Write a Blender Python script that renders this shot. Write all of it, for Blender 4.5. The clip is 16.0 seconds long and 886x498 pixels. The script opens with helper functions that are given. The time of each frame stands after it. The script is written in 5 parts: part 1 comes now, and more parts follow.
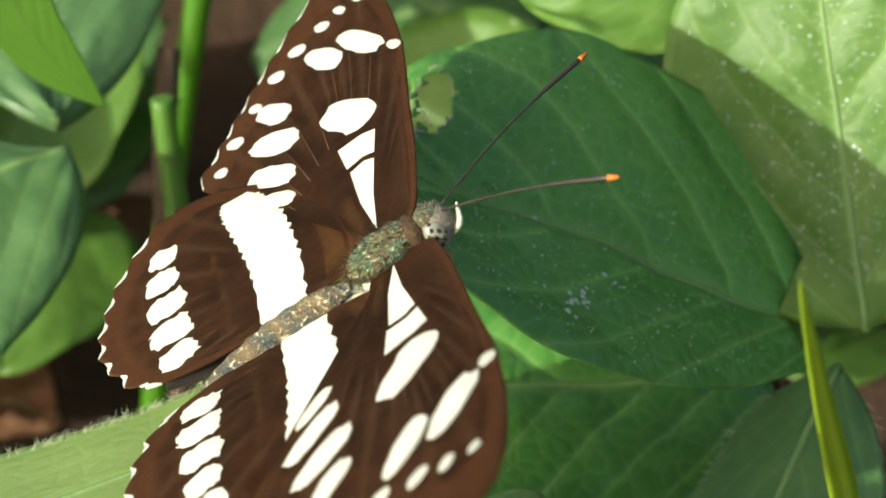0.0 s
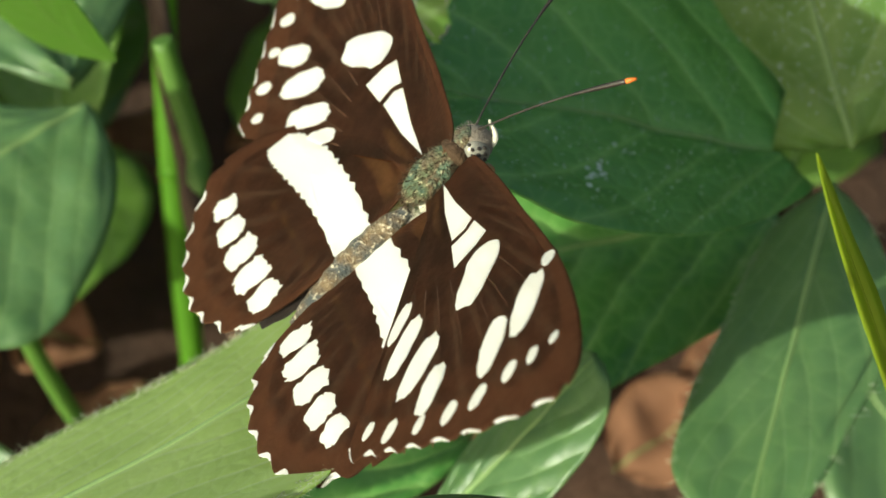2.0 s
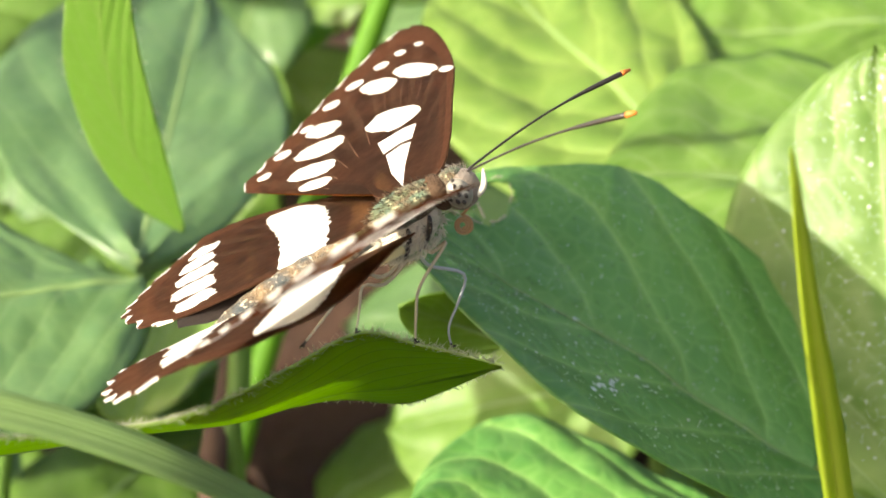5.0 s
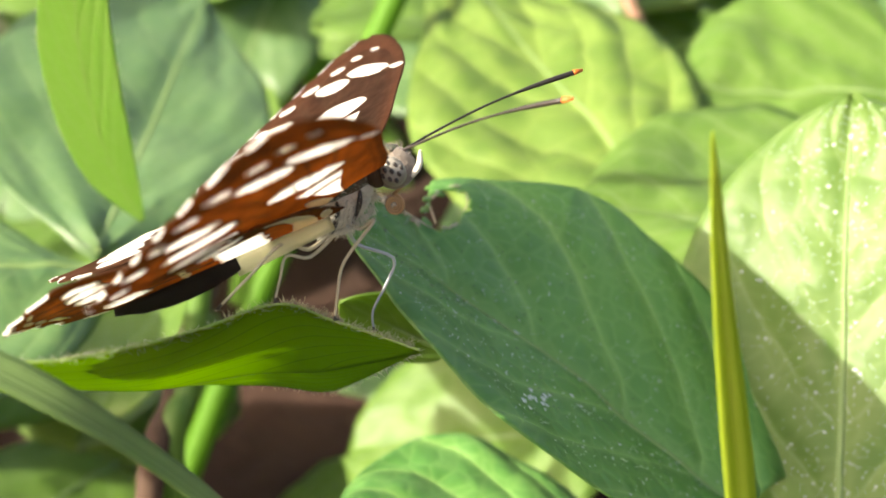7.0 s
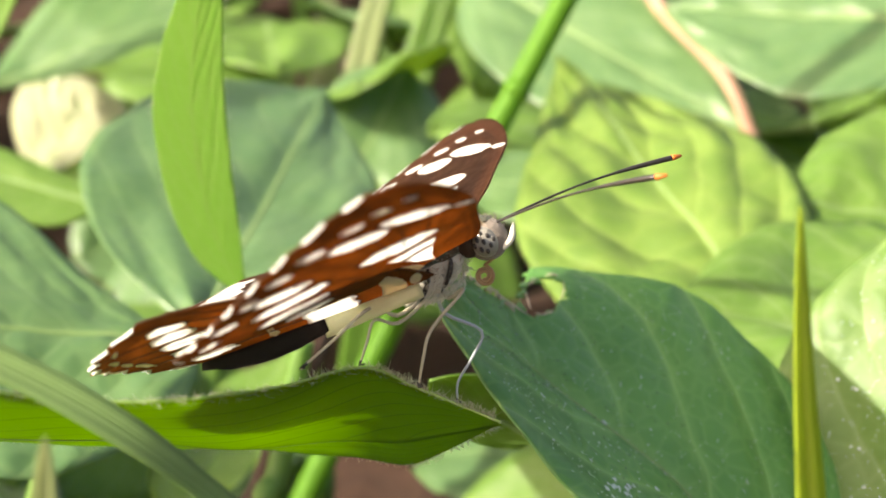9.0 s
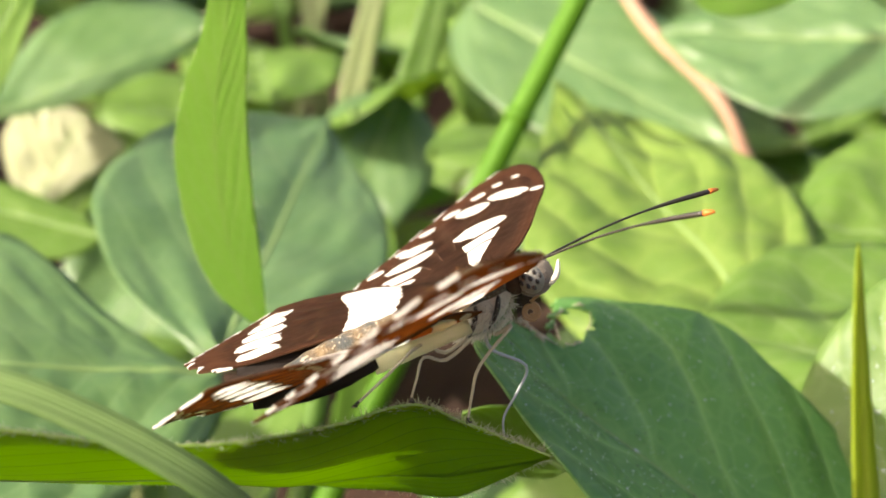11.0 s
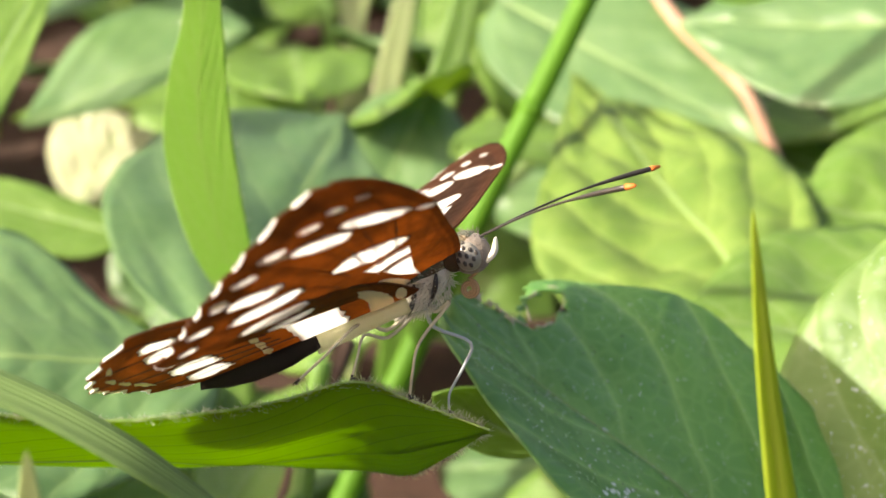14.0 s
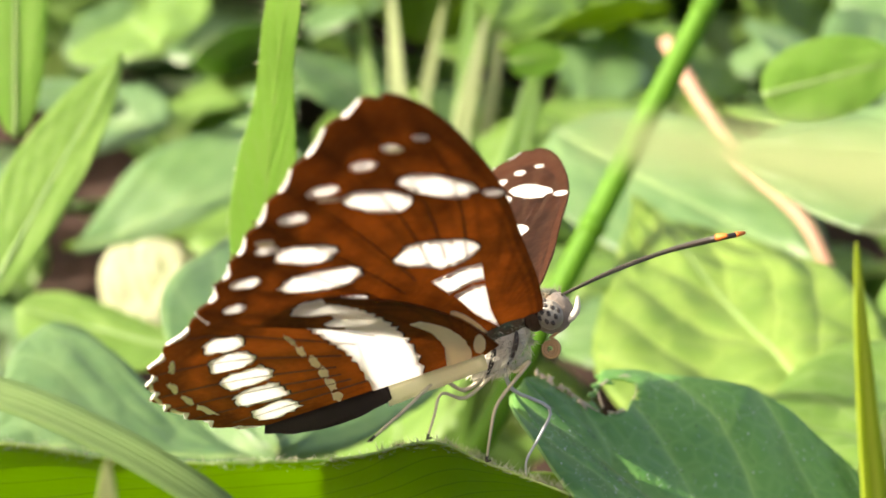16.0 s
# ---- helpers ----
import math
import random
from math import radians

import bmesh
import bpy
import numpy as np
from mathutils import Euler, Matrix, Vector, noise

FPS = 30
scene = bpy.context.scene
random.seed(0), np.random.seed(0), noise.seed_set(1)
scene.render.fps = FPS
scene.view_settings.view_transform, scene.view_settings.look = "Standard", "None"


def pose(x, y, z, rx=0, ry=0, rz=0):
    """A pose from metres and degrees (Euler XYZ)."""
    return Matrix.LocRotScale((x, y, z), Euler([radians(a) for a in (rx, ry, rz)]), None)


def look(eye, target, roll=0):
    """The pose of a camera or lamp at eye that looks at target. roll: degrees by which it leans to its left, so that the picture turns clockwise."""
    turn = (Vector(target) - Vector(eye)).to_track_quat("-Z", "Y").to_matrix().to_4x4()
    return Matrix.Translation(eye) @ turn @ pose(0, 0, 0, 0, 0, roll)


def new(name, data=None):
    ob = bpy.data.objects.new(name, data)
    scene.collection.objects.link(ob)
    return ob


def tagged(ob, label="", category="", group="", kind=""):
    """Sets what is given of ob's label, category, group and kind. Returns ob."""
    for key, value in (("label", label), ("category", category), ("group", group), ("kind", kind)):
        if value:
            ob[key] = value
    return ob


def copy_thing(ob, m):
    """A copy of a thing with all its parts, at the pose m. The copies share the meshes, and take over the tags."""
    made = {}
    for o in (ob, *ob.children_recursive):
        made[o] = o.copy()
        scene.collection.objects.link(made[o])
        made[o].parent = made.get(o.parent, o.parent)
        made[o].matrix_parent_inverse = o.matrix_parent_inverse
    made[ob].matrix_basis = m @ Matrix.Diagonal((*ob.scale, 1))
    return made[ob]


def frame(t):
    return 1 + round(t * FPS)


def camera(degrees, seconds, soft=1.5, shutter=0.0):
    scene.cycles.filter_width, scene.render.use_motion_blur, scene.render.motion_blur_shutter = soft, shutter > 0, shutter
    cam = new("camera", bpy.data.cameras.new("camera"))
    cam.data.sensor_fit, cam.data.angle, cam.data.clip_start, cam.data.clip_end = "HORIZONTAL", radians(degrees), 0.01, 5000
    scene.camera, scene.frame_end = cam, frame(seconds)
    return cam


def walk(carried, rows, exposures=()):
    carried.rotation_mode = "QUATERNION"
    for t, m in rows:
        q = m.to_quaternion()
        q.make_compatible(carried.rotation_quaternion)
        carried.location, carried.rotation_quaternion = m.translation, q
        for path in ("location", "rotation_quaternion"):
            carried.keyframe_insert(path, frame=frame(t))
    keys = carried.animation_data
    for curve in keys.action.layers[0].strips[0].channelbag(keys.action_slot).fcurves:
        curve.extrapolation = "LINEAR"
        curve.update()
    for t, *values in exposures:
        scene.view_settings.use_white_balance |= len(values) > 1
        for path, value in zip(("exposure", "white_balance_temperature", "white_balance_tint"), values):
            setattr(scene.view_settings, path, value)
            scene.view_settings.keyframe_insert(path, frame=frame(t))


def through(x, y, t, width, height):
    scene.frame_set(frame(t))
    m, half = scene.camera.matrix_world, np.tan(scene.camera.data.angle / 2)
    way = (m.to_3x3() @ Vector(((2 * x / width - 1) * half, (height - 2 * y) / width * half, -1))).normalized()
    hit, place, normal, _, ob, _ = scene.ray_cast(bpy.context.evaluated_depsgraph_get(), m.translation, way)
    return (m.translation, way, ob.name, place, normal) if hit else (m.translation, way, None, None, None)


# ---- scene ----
MM = 0.001

# ---- camera ----
cam = camera(26.0, 16.0, soft=1.6)
cam.data.dof.use_dof = True
cam.data.dof.focus_distance = 0.158
cam.data.dof.aperture_fstop = 47.0
PATH = [
    (0, (-0.00727, -0.10048, 0.21006), (0.00306, 0.03220, 0.06076), -11.55),
    (0.5, (-0.00700, -0.10303, 0.21731), (0.00087, 0.02536, 0.06417), -16.26),
    (1, (-0.00820, -0.10161, 0.22355), (0.00013, 0.02667, 0.07034), -17.94),
    (1.5, (-0.01042, -0.10346, 0.22662), (-0.00017, 0.01926, 0.06903), -18.32),
    (2, (-0.01326, -0.10387, 0.22919), (-0.00448, 0.01440, 0.06815), -21.82),
    (2.5, (-0.01509, -0.10545, 0.23108), (-0.00752, 0.01111, 0.06873), -26.49),
    (3, (-0.01412, -0.10865, 0.22400), (-0.00476, 0.01646, 0.06825), -24.86),
    (3.5, (-0.01327, -0.12761, 0.19859), (-0.00184, 0.01602, 0.05989), -15.35),
    (3.7, (-0.01285, -0.13202, 0.19753), (-0.00394, 0.02174, 0.06994), -13.71),
    (5.8, (-0.00386, -0.13246, 0.16589), (0.00214, 0.04177, 0.06788), -1.92),
    (6, (-0.00340, -0.13173, 0.16631), (0.00087, 0.04383, 0.07059), -1.43),
    (6.5, (-0.00107, -0.13285, 0.16574), (0.00255, 0.04291, 0.07037), -1.19),
    (7, (-0.00008, -0.13467, 0.16719), (0.00534, 0.04041, 0.07066), -0.01),
    (7.5, (0.00162, -0.13677, 0.16660), (0.00010, 0.03982, 0.07272), -0.26),
    (8, (0.00127, -0.13828, 0.16347), (-0.00275, 0.04103, 0.07498), -0.30),
    (8.5, (0.00129, -0.14019, 0.16210), (-0.00506, 0.04087, 0.07737), 1.92),
    (8.7, (0.00254, -0.13780, 0.16260), (-0.00481, 0.04321, 0.07785), 1.61),
    (10.8, (-0.00432, -0.13639, 0.16554), (-0.00572, 0.04530, 0.08194), 0.73),
    (11, (-0.00415, -0.13887, 0.16585), (-0.00773, 0.04303, 0.08277), 1.01),
    (11.5, (0.00138, -0.14137, 0.16892), (-0.01123, 0.03618, 0.07771), -0.88),
    (12, (0.00444, -0.14294, 0.16960), (-0.01086, 0.03502, 0.07963), -1.17),
    (12.5, (0.00551, -0.14546, 0.17248), (-0.01083, 0.03397, 0.08564), -1.87),
    (13, (0.00497, -0.14510, 0.17259), (-0.01134, 0.03450, 0.08612), -2.11),
    (13.5, (0.00560, -0.14409, 0.17230), (-0.00808, 0.03666, 0.08780), -1.51),
    (14, (0.00805, -0.14187, 0.16519), (-0.00482, 0.03981, 0.08257), -1.14),
    (14.5, (0.00733, -0.13848, 0.15884), (-0.00467, 0.04385, 0.07753), -1.10),
    (15, (0.00600, -0.13709, 0.15710), (-0.00755, 0.04655, 0.07903), -0.99),
    (15.5, (0.00467, -0.13841, 0.15475), (-0.01092, 0.04658, 0.08036), -0.77),
    (16, (0.00451, -0.14229, 0.15531), (-0.01254, 0.04578, 0.08944), -0.43),
]
EXPOSURES = [(0, 0.68, 7100, -8), (1.5, 0.66, 7100, -8), (2.5, 0.23, 7100, -8), (3.0, 0.10, 6900, -7), (3.7, 0.9, 7100, 0), (5.8, 1.53, 7500, 11), (8.7, 1.5, 7500, 12), (11.0, 1.29, 7500, 13), (12.5, 1.54, 7500, 13), (14.5, 1.45, 7500, 14), (16, 1.58, 7500, 13)]
walk(cam, [(t, look(eye, target, roll)) for t, eye, target, roll in PATH], EXPOSURES)

# ---- sky and sun ----
SUN_DIR = Vector((-0.71, -0.29, 0.605)).normalized()
world = bpy.data.worlds.new("sky")
scene.world = world
world.use_nodes = True
wn = world.node_tree
sky = wn.nodes.new("ShaderNodeTexSky")
sky.sky_type = "NISHITA"
sky.sun_disc = False
sky.air_density = 1.0
sky.dust_density = 7.0
sky.ozone_density = 0.4
sky.sun_elevation = math.asin(SUN_DIR.z)
sky.sun_rotation = math.atan2(SUN_DIR.x, SUN_DIR.y)
wn.nodes["Background"].inputs["Strength"].default_value = 0.15
wn.links.new(sky.outputs["Color"], wn.nodes["Background"].inputs["Color"])
sun_data = bpy.data.lights.new("sun", "SUN")
sun_data.energy = 4.0
sun_data.angle = radians(0.6)
sun_data.color = (0.98, 0.97, 0.90)
sun = new("sun", sun_data)
sun.matrix_world = look(SUN_DIR * 2, (0, 0, 0))


# ---- materials ----
class Nodes:
    """A small builder for node materials."""

    def __init__(self, name):
        self.mat = bpy.data.materials.new(name)
        self.mat.use_nodes = True
        self.t = self.mat.node_tree
        self.t.nodes.clear()
        self.out = self.t.nodes.new("ShaderNodeOutputMaterial")

    def add(self, kind, **values):
        n = self.t.nodes.new(kind)
        for key, value in values.items():
            n.inputs[key.replace("_", " ")].default_value = value
        return n

    def link(self, a, b):
        self.t.links.new(a, b)

    def coords(self):
        return self.t.nodes.new("ShaderNodeTexCoord")

    def noise(self, vec, scale, detail=4.0, rough=0.6):
        n = self.add("ShaderNodeTexNoise", Scale=scale, Detail=detail, Roughness=rough)
        self.link(vec, n.inputs["Vector"])
        return n.outputs["Fac"]

    def ramp(self, fac, stops):
        n = self.t.nodes.new("ShaderNodeValToRGB")
        el = n.color_ramp.elements
        while len(el) < len(stops):
            el.new(0.5)
        for e, (p, c) in zip(el, stops):
            e.position = p
            e.color = (*c, 1) if len(c) == 3 else c
        self.link(fac, n.inputs["Fac"])
        return n.outputs["Color"]

    def mix(self, fac, a, b, kind="MIX"):
        n = self.t.nodes.new("ShaderNodeMix")
        n.data_type = "RGBA"
        n.blend_type = kind
        for sock, v in ((n.inputs[0], fac), (n.inputs[6], a), (n.inputs[7], b)):
            if hasattr(v, "is_output"):
                self.link(v, sock)
            elif isinstance(v, (int, float)):
                sock.default_value = v
            else:
                sock.default_value = (*v, 1)
        return n.outputs[2]

    def math(self, op, a, b=0.0, c=0.0, clamp=False):
        n = self.t.nodes.new("ShaderNodeMath")
        n.operation = op
        n.use_clamp = clamp
        for sock, v in zip(n.inputs, (a, b, c)):
            if hasattr(v, "is_output"):
                self.link(v, sock)
            else:
                sock.default_value = v
        return n.outputs[0]

    def bump(self, height, strength, distance):
        n = self.add("ShaderNodeBump", Strength=strength, Distance=distance)
        self.link(height, n.inputs["Height"])
        return n.outputs["Normal"]

    def surface(self, color, rough=0.6, normal=None, through=None, share=0.35, spec=0.5, sheen=0.0, metal=0.0):
        p = self.add("ShaderNodeBsdfPrincipled", Roughness=rough, Metallic=metal)
        p.inputs["Specular IOR Level"].default_value = spec
        p.inputs["Sheen Weight"].default_value = sheen
        if hasattr(color, "is_output"):
            self.link(color, p.inputs["Base Color"])
        else:
            p.inputs["Base Color"].default_value = (*color, 1)
        if normal is not None:
            self.link(normal, p.inputs["Normal"])
        last = p.outputs[0]
        if through is not None:
            tr = self.t.nodes.new("ShaderNodeBsdfTranslucent")
            if hasattr(through, "is_output"):
                self.link(through, tr.inputs["Color"])
            else:
                tr.inputs["Color"].default_value = (*through, 1)
            mx = self.t.nodes.new("ShaderNodeMixShader")
            mx.inputs[0].default_value = share
            self.link(p.outputs[0], mx.inputs[1])
            self.link(tr.outputs[0], mx.inputs[2])
            last = mx.outputs[0]
        self.link(last, self.out.inputs["Surface"])
        return self.mat


def leaf_material(name, dark, light, vein, glow, share=0.4, veins=7.0, slant=0.55, rough=0.45, spec=0.4, quilt=1.0, cells=420.0, relief=0.0006, net_share=0.22, broad=1.0):
    """A leaf with side veins that run from the midrib; uv: along the leaf, and across it from the midrib."""
    n = Nodes(name)
    tc = n.coords()
    sep = n.t.nodes.new("ShaderNodeSeparateXYZ")
    n.link(tc.outputs["UV"], sep.inputs[0])
    u = sep.outputs[0]
    across = n.math("ABSOLUTE", n.math("SUBTRACT", sep.outputs[1], 0.5))
    wob = n.math("MULTIPLY", n.math("SUBTRACT", n.noise(tc.outputs["Object"], 90.0, 2.0), 0.5), 0.06)
    phase = n.math("ADD", n.math("SUBTRACT", u, n.math("MULTIPLY", n.math("POWER", across, 1.15), slant * 2)), wob)
    saw = n.math("ABSOLUTE", n.math("SUBTRACT", n.math("FRACT", n.math("MULTIPLY", phase, veins)), 0.5))
    line = n.ramp(saw, [(0.0, (1, 1, 1)), (0.03 * broad, (0.4, 0.4, 0.4)), (0.09 * broad, (0, 0, 0))])
    middle = n.ramp(across, [(0.0, (1, 1, 1)), (0.010 * broad, (0.5, 0.5, 0.5)), (0.026 * broad, (0, 0, 0))])
    line = n.math("MAXIMUM", line, middle)
    blotch = n.noise(tc.outputs["Object"], 55.0, 5.0, 0.65)
    fine = n.noise(tc.outputs["Object"], 900.0, 3.0, 0.6)
    cell = n.add("ShaderNodeTexVoronoi", Scale=cells)
    cell.feature = "DISTANCE_TO_EDGE"
    n.link(tc.outputs["Object"], cell.inputs["Vector"])
    net = n.ramp(cell.outputs["Distance"], [(0.0, (1, 1, 1)), (0.14, (0, 0, 0))])
    rnd = n.t.nodes.new("ShaderNodeObjectInfo").outputs["Random"]
    base = n.mix(n.ramp(blotch, [(0.32, (0, 0, 0)), (0.72, (1, 1, 1))]), dark, light)
    base = n.mix(n.math("MULTIPLY", fine, 0.35), base, tuple(c * 0.72 for c in dark))
    base = n.mix(n.math("MULTIPLY", net, net_share), base, vein)
    base = n.mix(n.math("MULTIPLY", line, 0.55), base, vein)
    base = n.mix(n.math("MULTIPLY", rnd, 0.22), base, light)
    arch = n.math("SINE", n.math("MULTIPLY", saw, 3.1416))
    height = n.math("ADD", n.math("MULTIPLY", arch, 0.55 * quilt), n.math("ADD", n.math("MULTIPLY", cell.outputs["Distance"], 0.35), n.math("MULTIPLY", fine, 0.12)))
    lit = n.mix(n.math("MULTIPLY", line, 0.45), n.mix(blotch, glow, tuple(c * 0.7 for c in glow)), vein)
    return n.surface(base, rough, n.bump(height, 0.6, relief), lit, share, spec)


def plain_material(name, a, b, scale=400.0, rough=0.6, through=None, share=0.3, bump=0.3, depth=0.0003, spec=0.4, sheen=0.0, metal=0.0):
    n = Nodes(name)
    tc = n.coords()
    f = n.noise(tc.outputs["Object"], scale, 5.0, 0.65)
    g = n.noise(tc.outputs["Object"], scale * 0.12, 3.0)
    col = n.mix(n.math("MULTIPLY", n.math("ADD", f, g), 0.5), a, b)
    return n.surface(col, rough, n.bump(f, bump, depth), through, share, spec, sheen, metal)


def streak_material(name, a, b, glow, share=0.4, lines=14.0, rough=0.45):
    """Grass: parallel ribs along the blade, by the uv across it."""
    n = Nodes(name)
    tc = n.coords()
    sep = n.t.nodes.new("ShaderNodeSeparateXYZ")
    n.link(tc.outputs["UV"], sep.inputs[0])
    rib = n.math("SINE", n.math("MULTIPLY", sep.outputs[1], lines * 6.283))
    rib = n.math("ADD", n.math("MULTIPLY", rib, 0.5), 0.5)
    f = n.noise(tc.outputs["Object"], 260.0, 4.0)
    col = n.mix(n.math("MULTIPLY", rib, 0.6), a, b)
    col = n.mix(n.math("MULTIPLY", f, 0.4), col, tuple(c * 0.7 for c in a))
    return n.surface(col, rough, n.bump(n.math("ADD", rib, f), 0.5, 0.0002), glow, share, 0.4)


M_LEAF_DEEP = leaf_material("leaf_deep", (0.046, 0.165, 0.032), (0.115, 0.295, 0.060), (0.26, 0.45, 0.13), (0.12, 0.36, 0.02), 0.25, 4.6, 0.5, 0.44, 0.48, 1.1, 420.0, 0.0014, 0.22, 1.7)
M_LEAF_MID = leaf_material("leaf_mid", (0.064, 0.150, 0.052), (0.122, 0.225, 0.092), (0.22, 0.34, 0.12), (0.24, 0.42, 0.04), 0.40, 5.5, 0.55, 0.40, 0.6, 0.35, 300.0, 0.0010)
M_LEAF_SUN = leaf_material("leaf_sun", (0.090, 0.190, 0.030), (0.140, 0.260, 0.050), (0.27, 0.38, 0.13), (0.36, 0.52, 0.05), 0.45, 5.5, 0.55, 0.45, 0.4, 0.22, 300.0, 0.0009)
M_LEAF_DEW = leaf_material("leaf_dew", (0.080, 0.170, 0.032), (0.135, 0.245, 0.058), (0.27, 0.38, 0.13), (0.30, 0.46, 0.03), 0.42, 5.5, 0.55, 0.45, 0.4, 0.6, 300.0, 0.0010)
M_LEAF_QUILT = leaf_material("leaf_quilted", (0.090, 0.175, 0.028), (0.150, 0.250, 0.048), (0.30, 0.41, 0.10), (0.30, 0.43, 0.05), 0.42, 5.0, 0.55, 0.45, 0.4, 0.6, 140.0, 0.0036, 0.25)
M_LEAF_BLADE = leaf_material("leaf_blade", (0.13, 0.27, 0.040), (0.20, 0.35, 0.075), (0.32, 0.45, 0.14), (0.40, 0.70, 0.13), 0.62, 11.0, 0.25, 0.5, 0.3, 0.35)
# Base far paler than the other leaves: light from behind put into the colour.
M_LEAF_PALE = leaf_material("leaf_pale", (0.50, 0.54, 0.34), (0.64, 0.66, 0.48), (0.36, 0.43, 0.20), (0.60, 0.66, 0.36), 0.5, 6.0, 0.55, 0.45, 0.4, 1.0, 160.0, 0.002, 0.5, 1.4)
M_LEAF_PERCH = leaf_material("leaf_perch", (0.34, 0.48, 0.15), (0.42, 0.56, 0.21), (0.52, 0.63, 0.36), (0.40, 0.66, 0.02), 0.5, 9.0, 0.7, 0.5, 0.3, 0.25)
# Underside of the same leaf, its shade put into a far darker base colour.
M_LEAF_PERCH_SHADED = leaf_material("leaf_perch_shaded", (0.025, 0.060, 0.004), (0.04, 0.085, 0.006), (0.09, 0.14, 0.02), (0.50, 0.74, 0.012), 0.6, 9.0, 0.7, 0.6, 0.2, 0.25)
M_RIB = plain_material("midrib", (0.16, 0.27, 0.09), (0.26, 0.37, 0.15), 500.0, 0.5, (0.3, 0.45, 0.1), 0.3)
M_GRASS = streak_material("grass", (0.10, 0.22, 0.03), (0.17, 0.32, 0.06), (0.26, 0.45, 0.03), 0.4)
M_GRASS_YELLOW = streak_material("grass_yellow", (0.22, 0.33, 0.025), (0.50, 0.59, 0.09), (0.50, 0.62, 0.05), 0.5, 2.0)
M_GRASS_PALE = streak_material("grass_pale", (0.26, 0.34, 0.14), (0.45, 0.50, 0.28), (0.5, 0.55, 0.25), 0.4, 5.0)
M_GRASS_GREY = streak_material("grass_grey", (0.10, 0.20, 0.045), (0.36, 0.47, 0.22), (0.2, 0.36, 0.08), 0.35, 9.0)
M_STEM = plain_material("stem", (0.06, 0.145, 0.022), (0.11, 0.21, 0.04), 300.0, 0.5, (0.2, 0.4, 0.02), 0.25)
M_STEM_DEEP = plain_material("stem_deep", (0.040, 0.125, 0.006), (0.075, 0.19, 0.012), 300.0, 0.6, (0.2, 0.4, 0.02), 0.2, 0.3, 0.0003, 0.2)
M_TWIG = plain_material("twig", (0.22, 0.12, 0.08), (0.36, 0.22, 0.15), 300.0, 0.7)
M_STALK = plain_material("dry_stalk", (0.035, 0.020, 0.013), (0.085, 0.050, 0.032), 260.0, 0.85)
M_LITTER = plain_material("dry_leaf", (0.10, 0.042, 0.020), (0.25, 0.12, 0.065), 180.0, 0.85, (0.4, 0.18, 0.06), 0.25, 0.6, 0.0008)
M_HAIR = plain_material("hair", (0.55, 0.60, 0.40), (0.72, 0.74, 0.56), 900.0, 0.6, (0.6, 0.62, 0.4), 0.4)
M_SOIL = plain_material("soil", (0.013, 0.008, 0.005), (0.062, 0.027, 0.015), 120.0, 0.95, None, 0, 0.9, 0.004)
M_SCAR = plain_material("leaf_scar", (0.20, 0.16, 0.10), (0.62, 0.58, 0.46), 700.0, 0.9)
M_STAIN = plain_material("dried_drop", (0.30, 0.38, 0.33), (0.5, 0.57, 0.5), 1500.0, 0.6)
M_DROP = plain_material("dew", (0.7, 0.75, 0.7), (0.9, 0.9, 0.9), 900.0, 0.05, None, 0, 0.0, 0.0001, 1.0)
